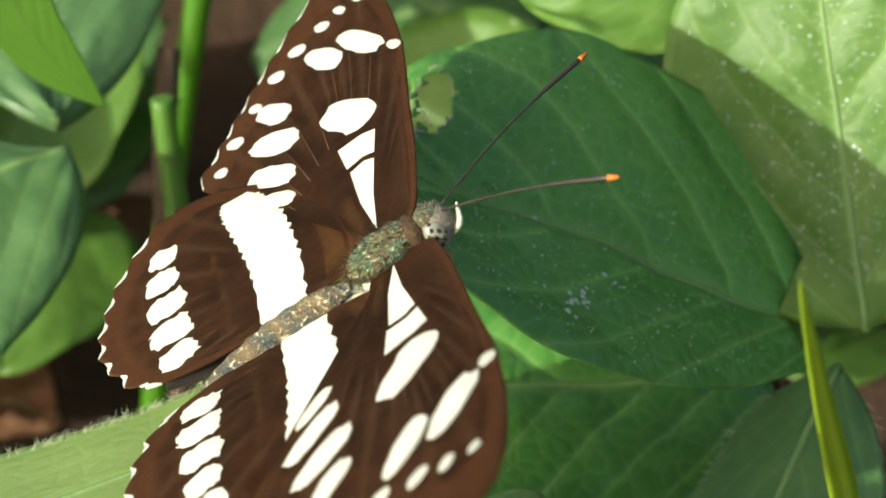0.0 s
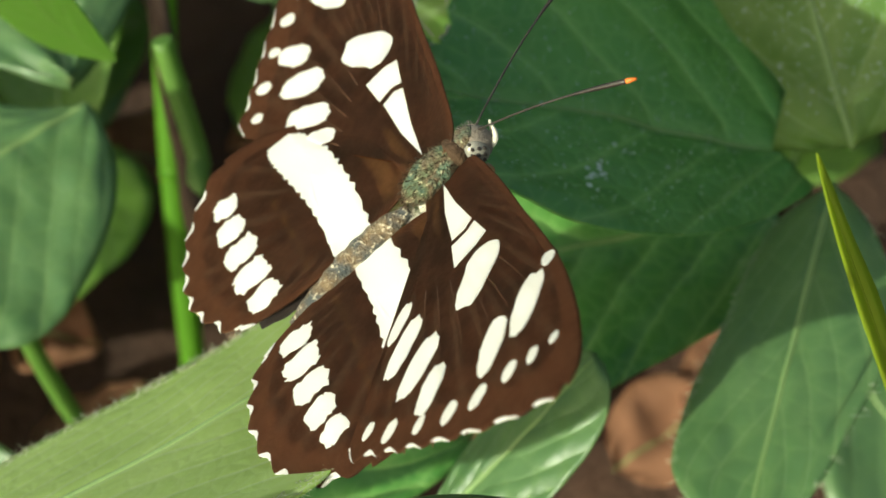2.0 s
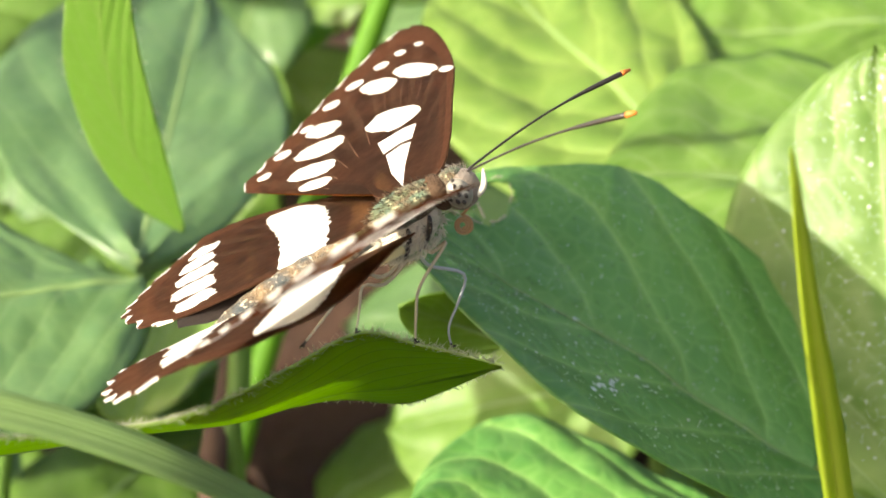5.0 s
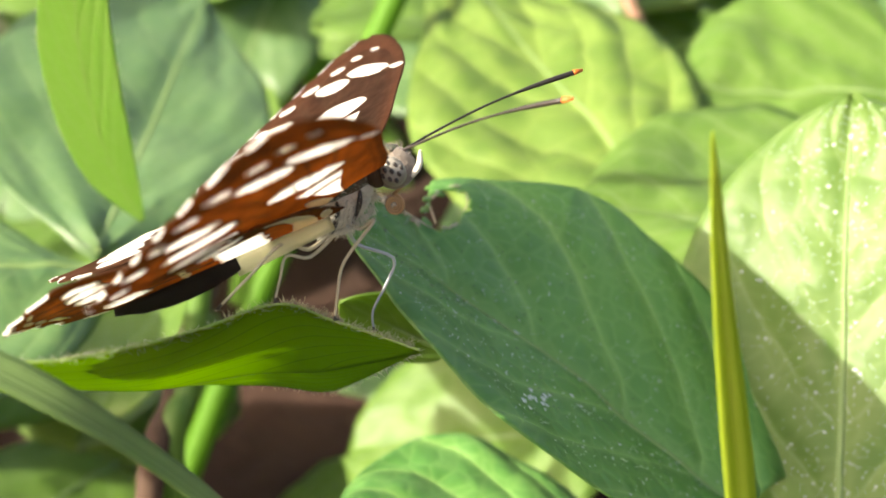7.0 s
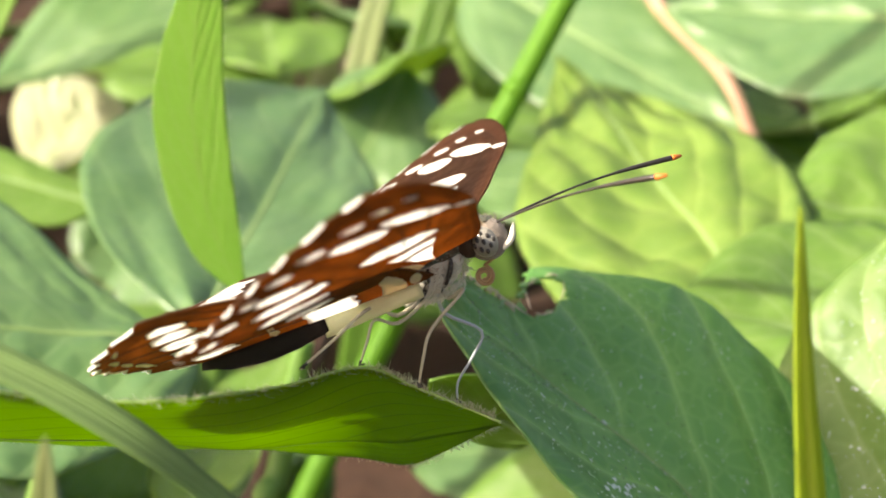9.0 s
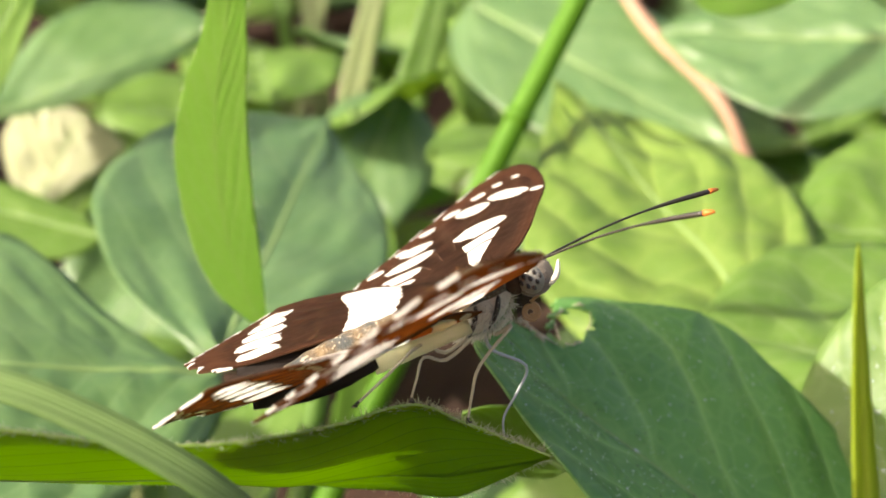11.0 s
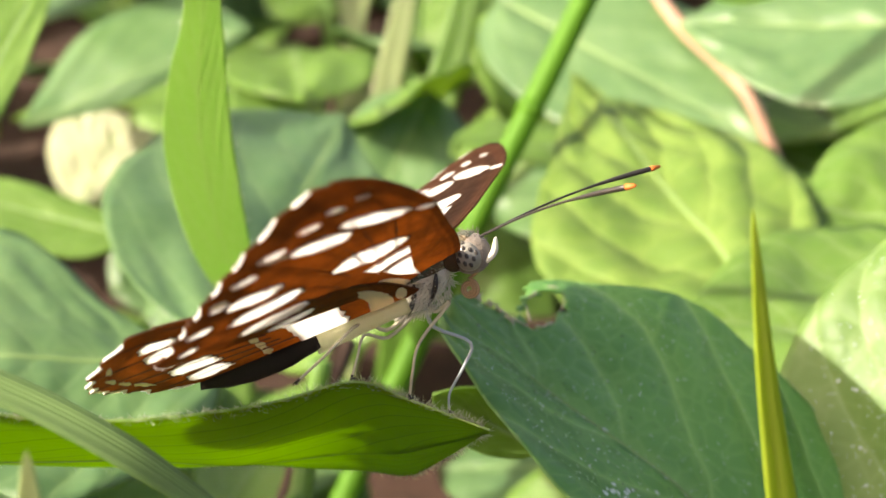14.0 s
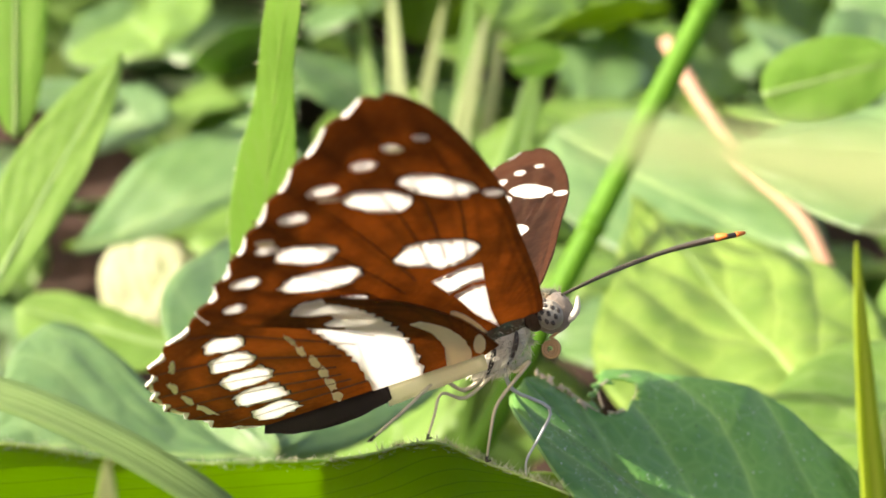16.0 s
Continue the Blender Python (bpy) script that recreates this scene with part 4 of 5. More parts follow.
def camber(a, b, front):
    """How far a wing bows out of its plane, in millimetres."""
    if front:
        return 0.0006 * (b - 20) ** 2 + 0.2 - 0.010 * max(a, 0) ** 2 * 1.6
    tuck = 0.7 * min(1.0, max(0.0, (b - 7) / 9)) * min(1.0, max(0.0, (a + 17) / 9))
    curl = 0.018 * max(0.0, -a - 19) * max(0.0, b - 6)
    return -0.5 - 0.0030 * (b - 8) ** 2 - 0.012 * (a + 14) * (b - 8) * 0.2 - curl - tuck


FRONT = [(-2.4, 0.6), (2.4, 0.9), (4.3, 7.5), (5.6, 17), (6.8, 26), (6.9, 33.8), (6.1, 40.3), (4.3, 43.4), (1.6, 43.0), (-2.3, 40.3), (-5.6, 37.5), (-8.7, 34.6), (-11.3, 32.0),
         (-13.6, 29.6), (-15.8, 26.6), (-11.4, 19.6), (-4.8, 11.2), (-2.6, 1.2)]
HIND = [(-1.6, 0.8), (-3.0, 7.6), (-6.2, 15.4), (-11.6, 19.9), (-17.0, 21.0), (-20.9, 19.4), (-23.9, 17.1), (-25.6, 14.0), (-26.6, 10.6), (-26.6, 7.2), (-25.6, 4.2), (-23.8, 1.4), (-17.6, -0.6), (-10.6, -1.0), (-4.6, -0.6)]


def inside(p, poly):
    """Whether a point lies in a polygon."""
    hit, n = False, len(poly)
    for k in range(n):
        (x1, y1), (x2, y2) = poly[k], poly[k - 1]
        if (y1 > p.y) != (y2 > p.y) and p.x < (x2 - x1) * (p.y - y1) / (y2 - y1) + x1:
            hit = not hit
    return hit


def wing(name, label, outline, front, sign, hub, scallop, openings, ends, lower):
    """One wing: the upper sheet dark, the lower sheet rust, open where the white patches sit; x forward, y away from the body on its side."""
    fine = 16
    line = spline([(*p, 0) for p in outline] + [(*outline[0], 0)], fine)[:-1]
    lo, hi = scallop
    pts = []
    for i, p in enumerate(line):
        s = i / fine
        q = Vector((p.x, p.y))
        if lo <= s <= hi:
            out = (q - Vector(hub)).normalized()
            q -= out * 0.6 * (0.5 + 0.5 * math.cos(2 * math.pi * (s - lo) * 1.15))
        pts.append(q)
    n, rings = len(pts), 56
    def bound(shapes):
        return [(min(p[0] for p in o), max(p[0] for p in o), min(p[1] for p in o), max(p[1] for p in o), o) for o in shapes]

    grid = [[Vector(hub).lerp(q, (r / rings) ** 0.85) for q in pts] for r in range(1, rings + 1)]
    gaps = [[[any(a <= c.x <= b and d <= c.y <= e and inside(c, o) for a, b, d, e, o in boxes) for c in row] for row in grid] for boxes in (bound(openings), bound(openings + lower))]
    bm = bmesh.new()
    uv = bm.loops.layers.uv.new("UVMap")
    turn = [math.degrees(math.atan2(e[1] - hub[1], e[0] - hub[0])) % 360 for e in ends]

    def phase(q):
        a = math.degrees(math.atan2(q.y - hub[1], q.x - hub[0])) % 360
        if a > 300:
            a -= 360
        for i in range(len(turn) - 1):
            if a < turn[i + 1] or i == len(turn) - 2:
                return (i + 2 + (a - turn[i]) / (turn[i + 1] - turn[i])) / 16

    ph = [phase(q) for q in pts]
    rims = []
    for k, off in enumerate((0.07, -0.07)):
        gone = gaps[k]
        rows = [[bm.verts.new(Vector((c.x, sign * (c.y - 1.0), camber(c.x, c.y, front) + off)) * MM) for c in row] for row in grid]
        mid = bm.verts.new(Vector((hub[0], sign * (hub[1] - 1.0), camber(*hub, front) + off)) * MM)
        rims.append(rows[-1])
        for j in range(n):
            m = (j + 1) % n
            f = bm.faces.new((mid, rows[0][j], rows[0][m]))
            f.material_index, f.smooth = k, True
            for r in range(rings - 1):
                if gone[r][j] and gone[r + 1][j] and gone[r][m] and gone[r + 1][m]:
                    continue
                f = bm.faces.new((rows[r][j], rows[r + 1][j], rows[r + 1][m], rows[r][m]))
                f.material_index, f.smooth = k, True
                for loop, (q, d) in zip(f.loops, ((j, r), (j, r + 1), (m, r + 1), (m, r))):
                    loop[uv].uv = (ph[q], ((d + 1) / rings) ** 0.85)
    for j in range(n):
        m = (j + 1) % n
        bm.faces.new((rims[0][j], rims[1][j], rims[1][m], rims[0][m]))
    for v in [v for v in bm.verts if not v.link_faces]:
        bm.verts.remove(v)
    ob = part(name, bm, [M_UPPER, M_UNDER], butterfly, label)
    ob.location = (0, sign * 1.0 * MM, 0)
    return ob, pts[::2]


def patch(parent, name, outline, front, sign, material, side=0, label="", lift=0.05):
    """A patch of scales with the wing's bow; side 0: through both faces, 1: upper, -1: lower."""
    bm = bmesh.new()
    hi = 0.07 + lift if side >= 0 else -0.05
    lo = -0.07 - lift if side <= 0 else 0.05
    c = sum((Vector(p) for p in outline), Vector((0, 0))) / len(outline)
    n = len(outline)
    tops = []
    for z in (hi, lo):
        rings = []
        for f in (0.5, 1.0):
            rings.append([bm.verts.new(Vector(((q := c.lerp(Vector(p), f)).x, sign * (q.y - 1.0), camber(q.x, q.y, front) + z)) * MM) for p in outline])
        mid = bm.verts.new(Vector((c.x, sign * (c.y - 1.0), camber(c.x, c.y, front) + z)) * MM)
        for j in range(n):
            k = (j + 1) % n
            bm.faces.new((mid, rings[0][j], rings[0][k]))
            bm.faces.new((rings[0][j], rings[1][j], rings[1][k], rings[0][k]))
        tops.append(rings[1])
    for j in range(n):
        k = (j + 1) % n
        bm.faces.new((tops[0][j], tops[1][j], tops[1][k], tops[0][k]))
    bmesh.ops.recalc_face_normals(bm, faces=bm.faces)
    return part(name, bm, material, parent, label)


def drop_shape(p, q, width, blunt=0.35, n=18, rag=0.05, seed=0, square=1.0):
    """A rounded spot from p to q, blunt at p and drawn out towards q."""
    p, q = Vector(p), Vector(q)
    d = q - p
    side = Vector((-d.y, d.x)).normalized()
    out = []
    for k in range(n):
        a = 2 * math.pi * k / n
        s = 0.5 - 0.5 * math.copysign(abs(math.cos(a)) ** square, math.cos(a))
        w = math.copysign(abs(math.sin(a)) ** (0.8 * square), math.sin(a)) * (1 - blunt * (s - 0.4))
        r = 1 + rag * noise.noise(Vector((k * 1.3, seed, 0.5)))
        end = rag * noise.noise(Vector((k * 2.1, seed, 7.5)))
        out.append(tuple(p + d * (s + end * (s - 0.5)) + side * w * width * 0.5 * r))
    return out


def curved_bar(mid, steps):
    """A ragged bar along points that carry its width."""
    line = spline(mid, steps)
    left, right = [], []
    for i, p in enumerate(line):
        jag = 0.18 * noise.noise(Vector((i * 1.7, 3.0, 0.5)))
        left.append((p.x + p.z * 0.5 + jag, p.y))
        right.append((p.x - p.z * 0.5 + jag, p.y))
    return left + right[::-1]


def wider(outline, by):
    """The outline of the dark border round a spot."""
    c = sum((Vector(p) for p in outline), Vector((0, 0))) / len(outline)
    return [tuple(Vector(p) + (Vector(p) - c).normalized() * by) for p in outline]


# spots that run through both faces of a front wing: ends (from the body outwards) and width
FRONT_SPOTS = [((1.9, 17.2), (-1.9, 23.0), 3.9), ((4.9, 26.9), (1.7, 32.7), 2.4), ((1.1, 28.6), (-1.9, 33.6), 2.4), ((6.4, 25.4), (5.7, 26.9), 1.1),
               ((-5.3, 26.9), (-8.2, 30.8), 2.5), ((-5.1, 22.4), (-9.8, 26.4), 3.0), ((-6.2, 17.7), (-10.7, 22.2), 2.5), ((-6.9, 14.6), (-9.8, 17.6), 1.7)]
FRONT_DOTS = [((4.9, 36.2), (4.2, 37.2), 0.7), ((3.0, 36.0), (2.2, 37.5), 1.0), ((1.1, 35.4), (-0.2, 36.9), 1.3), ((-1.8, 34.9), (-3.6, 36.2), 1.5),
              ((-4.6, 33.2), (-6.3, 34.7), 1.5), ((-7.8, 31.2), (-9.0, 32.4), 1.2), ((-10.4, 28.2), (-12.1, 29.6), 1.4), ((-12.7, 25.6), (-14.0, 26.8), 1.2)]
HIND_SPOTS = [((-18.0, 2.4), (-21.6, 2.2), 2.4), ((-17.8, 5.4), (-21.8, 5.4), 2.9), ((-17.7, 8.6), (-21.5, 8.9), 2.9), ((-18.0, 11.8), (-21.2, 12.4), 2.7), ((-17.4, 14.6), (-20.2, 15.6), 2.4)]
LOWER_DASHES = [((-14.6, 13.6), (-14.5, 11.6), 0.4), ((-14.4, 11.4), (-14.7, 9.3), 0.55), ((-14.3, 9.1), (-14.5, 6.9), 0.6), ((-14.3, 6.7), (-14.6, 4.7), 0.65), ((-14.5, 4.5), (-14.8, 2.3), 0.7), ((-14.8, 2.1), (-15.1, 0.5), 0.8)]
LOWER_MARGIN = [((-24.2, 12.8), (-24.6, 10.6), 0.5), ((-24.5, 9.6), (-24.6, 7.4), 0.55), ((-24.5, 6.8), (-24.0, 4.6), 0.6), ((-22.6, 16.0), (-23.4, 14.2), 0.45), ((-26.0, 11.4), (-26.3, 9.4), 0.35), ((-26.2, 8.2), (-26.0, 6.2), 0.35), ((-25.2, 14.2), (-25.7, 12.6), 0.3)]


def band(rag_seed):
    """The white band across a hind wing, with toothed edges."""
    mid = spline([(-10.2, -0.7, 4.2), (-9.6, 4.2, 4.5), (-9.6, 8.0, 4.6), (-9.9, 11.4, 4.8), (-10.4, 14.6, 4.6), (-10.9, 16.6, 3.8), (-11.3, 17.8, 2.4)], 6)
    left, right = [], []
    for i, p in enumerate(mid):
        jag = 0.22 * math.cos(i * 2.6 + rag_seed)
        left.append((p.x + p.z * 0.5 + jag, p.y))
        right.append((p.x - p.z * 0.5 + 0.8 * jag, p.y))
    return left + right[::-1]


def border(parent, outline, front, sign, width):
    """A dark line on the lower face round a pale patch."""
    outer = wider(outline, width)
    bm = bmesh.new()
    a = [bm.verts.new(Vector((p[0], sign * (p[1] - 1.0), camber(p[0], p[1], front) - 0.085)) * MM) for p in outline]
    b = [bm.verts.new(Vector((p[0], sign * (p[1] - 1.0), camber(p[0], p[1], front) - 0.085)) * MM) for p in outer]
    c = [bm.verts.new(v.co + Vector((0, 0, 0.00003))) for v in a]
    d = [bm.verts.new(v.co + Vector((0, 0, 0.00003))) for v in b]
    n = len(a)
    for i in range(n):
        k = (i + 1) % n
        for q in ((a[i], a[k], b[k], b[i]), (c[i], d[i], d[k], c[k]), (b[i], b[k], d[k], d[i]), (a[k], a[i], c[i], c[k])):
            bm.faces.new(q)
    part("dark_border", bm, M_FOLD, parent)


def veins(parent, front, sign, hub, ends, r, low):
    """Veins that stand out on the lower face."""
    for e in ends:
        line = []
        for k in range(9):
            q = Vector(hub).lerp(Vector(e), 0.42 + 0.57 * k / 8)
            q.x += 0.9 * math.sin(math.pi * k / 8) * (1 if e[0] > hub[0] else 0.5)
            line.append((q.x, sign * (q.y - 1.0), camber(q.x, q.y, front) - low))
        part("vein", tube(bmesh.new(), line, [r * (1.15 - 0.3 * k / 8) for k in range(9)], 6), M_VEIN, parent)


def fringe(parent, pts, lo, hi, front, sign):
    """White lunules on the scalloped outer margin."""
    hub = Vector((-8, 12)) if front else Vector((-14, 6))
    for m in range(1, int((hi - lo) * 1.15) + 1):
        i = int((lo + m / 1.15) * 8)
        if i + 3 >= len(pts):
            break
        run = [pts[i + d] for d in range(-2, 3)]
        inward = [(hub - p).normalized() for p in run]
        outer = [p - v * 0.06 for p, v in zip(run, inward)]
        inner = [p + v * w * (0.45 if front else 1.0) for p, v, w in zip(run, inward, (0.02, 0.30, 0.42, 0.30, 0.02))]
        patch(parent, "fringe", [tuple(p) for p in outer] + [tuple(p) for p in inner[::-1]], front, sign, M_WHITE, 0, lift=0.03)


STREAK = [(-0.5, 2.4), (0.1, 7.0), (1.1, 11.6), (0.2, 12.2), (-1.3, 12.0), (-1.2, 7.0)]
CELL = [(1.3, 12.4), (2.0, 15.4), (0.7, 16.0), (-1.8, 16.2), (-1.5, 12.8), (0.3, 12.9)]
FRONT_VEINS = [(5.0, 38.5), (2.2, 42.0), (-0.8, 41.0), (-4.4, 38.8), (-7.6, 36.2), (-10.4, 33.6), (-13.0, 31.0), (-15.2, 28.0)]
HIND_VEINS = [(-16.6, 19.6), (-20.6, 18.4), (-24.4, 15.2), (-26.8, 11.4), (-27.0, 8.0), (-26.2, 5.0), (-23.6, 2.4)]
WINGS = {}
for sign, tag in ((-1, "right"), (1, "left")):
    spots = [drop_shape(p, q, w, 0.25, 24, 0.16, seed=k, square=0.86) for k, (p, q, w) in enumerate(FRONT_SPOTS)]
    dots = [drop_shape(p, q, w, 0.1, 12, 0.2, seed=k) for k, (p, q, w) in enumerate(FRONT_DOTS)]
    below = [("cream_base", drop_shape((-2.4, 9.4), (-1.9, 1.2), 1.2, -0.2, 14, 0.2, 72))]
    below += [("pale_dash", drop_shape(p, q, w, 0.1, 10, 0.3, seed=k + 80)) for k, (p, q, w) in enumerate((((3.2, 36.0), (2.4, 37.0), 0.5), ((-2.2, 33.6), (-3.4, 34.8), 0.5), ((-7.6, 32.2), (-8.6, 33.4), 0.7)))]
    fw, fpts = wing("forewing", "dark brown forewing with white spots, rust-brown below", FRONT, True, sign, (-1.5, 2.2), (7.0, 14.0), spots + dots + [STREAK, CELL], FRONT_VEINS, [o for _, o in below])
    for o in spots:
        patch(fw, "white_spot", o, True, sign, M_WHITE)
        border(fw, o, True, sign, 0.16)
    for o in dots:
        patch(fw, "white_dot", o, True, sign, M_WHITE)
    patch(fw, "cell_streak", STREAK, True, sign, M_WHITE)
    patch(fw, "cell_spot", CELL, True, sign, M_WHITE)
    for kind, o in below:
        patch(fw, kind, o, True, sign, M_CREAM, -1, lift=0.08)
    veins(fw, True, sign, (-1.2, 2.0), FRONT_VEINS, 0.076, 0.0)
    fringe(fw, fpts, 7.0, 14.0, True, sign)
    spots = [drop_shape(p, q, w, 0.1, 28, 0.32, seed=k + 20, square=0.72) for k, (p, q, w) in enumerate(HIND_SPOTS)]
    white = band(sign)
    below = [("pale_dash", drop_shape(p, q, w, 0.1, 16, 0.6, seed=k + 40, square=0.8)) for k, (p, q, w) in enumerate(LOWER_DASHES + LOWER_MARGIN)]
    below += [("pale_bar", curved_bar([(-5.9, 9.4, 0.7), (-4.8, 6.6, 1.2), (-4.4, 3.4, 1.7), (-5.1, 0.2, 2.0)], 5)), ("pale_base", drop_shape((-2.4, 3.8), (-3.2, 0.6), 0.9, -0.3, 14, 0.2, 61))]
    hw, hpts = wing("hindwing", "dark brown hindwing with a white band, rust-brown below", HIND, False, sign, (-4.0, 2.2), (4.0, 11.0), spots + [white], HIND_VEINS, [o for _, o in below])
    patch(hw, "white_band", white, False, sign, M_WHITE)
    border(hw, white, False, sign, 0.18)
    for o in spots:
        patch(hw, "white_spot", o, False, sign, M_WHITE)
        border(hw, o, False, sign, 0.15)
    for kind, o in below:
        patch(hw, kind, o, False, sign, M_CREAM, -1)
    veins(hw, False, sign, (-3.6, 2.0), HIND_VEINS, 0.085, 0.055)
    fringe(hw, hpts, 4.2, 11.4, False, sign)
    # the inner margin folds down along the abdomen: pale in front, blackish behind
    for lo, hi, deep, mat, words in ((-3.0, -11.2, 1.5, M_CREAM, "pale fold of the inner margin"), (-11.0, -21.5, 1.6, M_FOLD, "blackish fold of the inner margin")):
        bm = bmesh.new()
        rows = []
        for k in range(15):
            a = lo + (hi - lo) * k / 14
            wide = deep * math.sin(math.pi * (0.16 + 0.78 * k / 14)) ** 0.6 if lo < -5 else deep * (0.75 + 0.25 * k / 14)
            rows.append([bm.verts.new(Vector((a + 0.25 * math.sin(k * 2.1) * f, sign * (0.3 - 1.0 - wide * f * 0.45), camber(a, 0.4, False) - 0.05 - wide * f)) * MM) for f in (0, 0.33, 0.66, 1.0)])
        for a, b in zip(rows, rows[1:]):
            for k in range(3):
                bm.faces.new((a[k], a[k + 1], b[k + 1], b[k])).smooth = True
        bmesh.ops.solidify(bm, geom=bm.faces[:], thickness=0.00012)
        part("inner_fold", bm, mat, hw, words)
    WINGS[tag] = (fw, hw)


def body():
    bm = bmesh.new()
    ellipsoid(bm, (-0.9, 0.7, -0.15), (3.5, 2.0, 1.65), None, 40, 26)
    for v in bm.verts:
        v.co += v.co.normalized() * 0.00022 * noise.noise(v.co * 900) + v.co.normalized() * 0.00010 * noise.noise(v.co * 3200)
    part("thorax", bm, M_BODY, butterfly, "iridescent green and bronze scaled thorax")
    bm = bmesh.new()
    ellipsoid(bm, (2.0, 0.8, -0.5), (1.1, 1.7, 1.6), None, 24, 14)
    part("collar", bm, M_COLLAR, butterfly, "rusty brown hairy collar")
    bm = bmesh.new()
    ellipsoid(bm, (-1.4, 0.7, -1.75), (2.9, 1.55, 1.75), Matrix.Rotation(radians(-14), 4, "Y"), 24, 14)
    for v in bm.verts:
        v.co += v.co.normalized() * 0.00012 * noise.noise(v.co * 1500)
    part("breast", bm, M_BELLY, butterfly, "cream hairy breast")
    for a, lean in ((0.5, 1.7), (-1.5, 1.5)):
        for side in (-1, 1):
            bm = bmesh.new()
            tube(bm, spline([(a, 0.7 + side * 1.62, -1.4), (a - 0.4 * lean, 0.7 + side * 1.50, -2.5), (a - 1.1 * lean, 0.7 + side * 0.90, -3.5)], 5), [0.10, 0.16, 0.20, 0.23, 0.24, 0.24, 0.22, 0.20, 0.17, 0.12, 0.05], 6)
            part("breast_stripe", bm, M_DARK, butterfly, "dark stripe on the breast")
    bm = bmesh.new()
    line, rad = [], []
    for k in range(41):
        s = k / 40
        line.append((-4.6 - 14.8 * s, 0.8 - 0.2 * s, -1.0 + 1.5 * math.sin(s * 1.5) - 0.9 * s * s))
        rad.append((0.55 + 0.45 * min(1.0, s * 6)) * (1.12 + 0.25 * math.sin(s * 2.4)) * (1 - 0.55 * s ** 3) * (1 + 0.05 * math.cos(s * 8 * 2 * math.pi)))
    tube(bm, line, rad, 16)
    part("abdomen", bm, M_ABDOMEN, butterfly, "bronze scaled abdomen")
    bm = bmesh.new()
    tube(bm, [(p[0], p[1], p[2] - 0.35) for p in line], [r * 0.82 for r in rad], 12)
    part("belly", bm, M_BELLY, butterfly, "cream underside of the abdomen")
    bm = bmesh.new()
    ellipsoid(bm, (3.5, 0.9, -1.2), (1.7, 1.55, 1.7), None, 24, 14)
    head = part("head", bm, M_HEAD, butterfly, "pale grey hairy head")
    bm = bmesh.new()
    ellipsoid(bm, (3.2, 0.9, -0.1), (1.4, 1.2, 0.9), None, 18, 10)
    part("crown", bm, M_BODY, head, "brown hair on the crown")
    for s in (-1, 1):
        bm = bmesh.new()
        c = Vector((3.35, 0.9 + s * 1.05, -1.3))
        ellipsoid(bm, c, (1.08, 0.88, 1.24), None, 24, 16)
        eye = part("eye", bm, M_EYE, head, "pale eye with dark flecks")
        for k, (du, dv) in enumerate(((0.0, 0.05), (0.42, 0.32), (-0.40, 0.30), (0.38, -0.30), (-0.36, -0.34), (0.02, 0.60), (0.0, -0.58), (0.72, 0.0), (-0.72, 0.02), (0.1, 0.9))):
            w = math.sqrt(max(0.05, 1 - du * du - dv * dv))
            bm = bmesh.new()
            p = c + Vector((1.08 * du, s * 0.88 * w, 1.24 * dv))
            ellipsoid(bm, p, (0.17, 0.11, 0.25), None, 10, 6)
            part("eye_spot", bm, M_DARK, eye)
        bm = bmesh.new()
        tube(bm, spline([(4.4, 0.9 + s * 0.55, -2.3), (5.3, 0.9 + s * 0.6, -1.9), (5.9, 0.9 + s * 0.45, -0.9)], 5), [0.24, 0.26, 0.28, 0.28, 0.27, 0.25, 0.23, 0.20, 0.16, 0.12, 0.06], 10)
        part("palp", bm, M_BELLY, head, "white furry palp")
        tip = Vector((18.2, -10.1, -1.9)) if s < 0 else Vector((20.1, 10.7, -1.8))
        root = Vector((4.8, 0.9 + s * 0.45, -0.3))
        bm = bmesh.new()
        ln, rd = [], []
        for k in range(25):
            f = k / 24
            q = root.lerp(tip, f)
            q.z += 0.9 * math.sin(math.pi * f) * 0.6
            ln.append(q)
            rd.append(0.10 if f < 0.6 else 0.10 + 0.13 * math.sin(math.pi * 0.5 * min(1.0, (f - 0.6) / 0.3)))
        tube(bm, ln[:24], rd[:24], 8)
        ant = part("antenna", bm, M_DARK, butterfly, "thin dark clubbed antenna")
        bm = bmesh.new()
        tube(bm, [ln[23].lerp(ln[22], 0.3), ln[23], ln[24]], [0.24, 0.24, 0.12], 8)
        part("tip", bm, M_ORANGE, ant, "orange tip of the antenna")
    bm = bmesh.new()
    coil = []
    for k in range(60):
        a = k / 59 * 5.2 * math.pi
        r = 0.80 - 0.58 * k / 59
        coil.append((2.2 + r * math.cos(1.2 - a) * 0.95, 0.5 + 0.002 * k, -3.75 + r * math.sin(1.2 - a)))
    tube(bm, [(4.3, 0.8, -2.5), (3.6, 0.6, -2.7)] + coil, [0.13] * 62, 8)
    part("proboscis", bm, M_COIL, head, "coiled brown proboscis")


body()


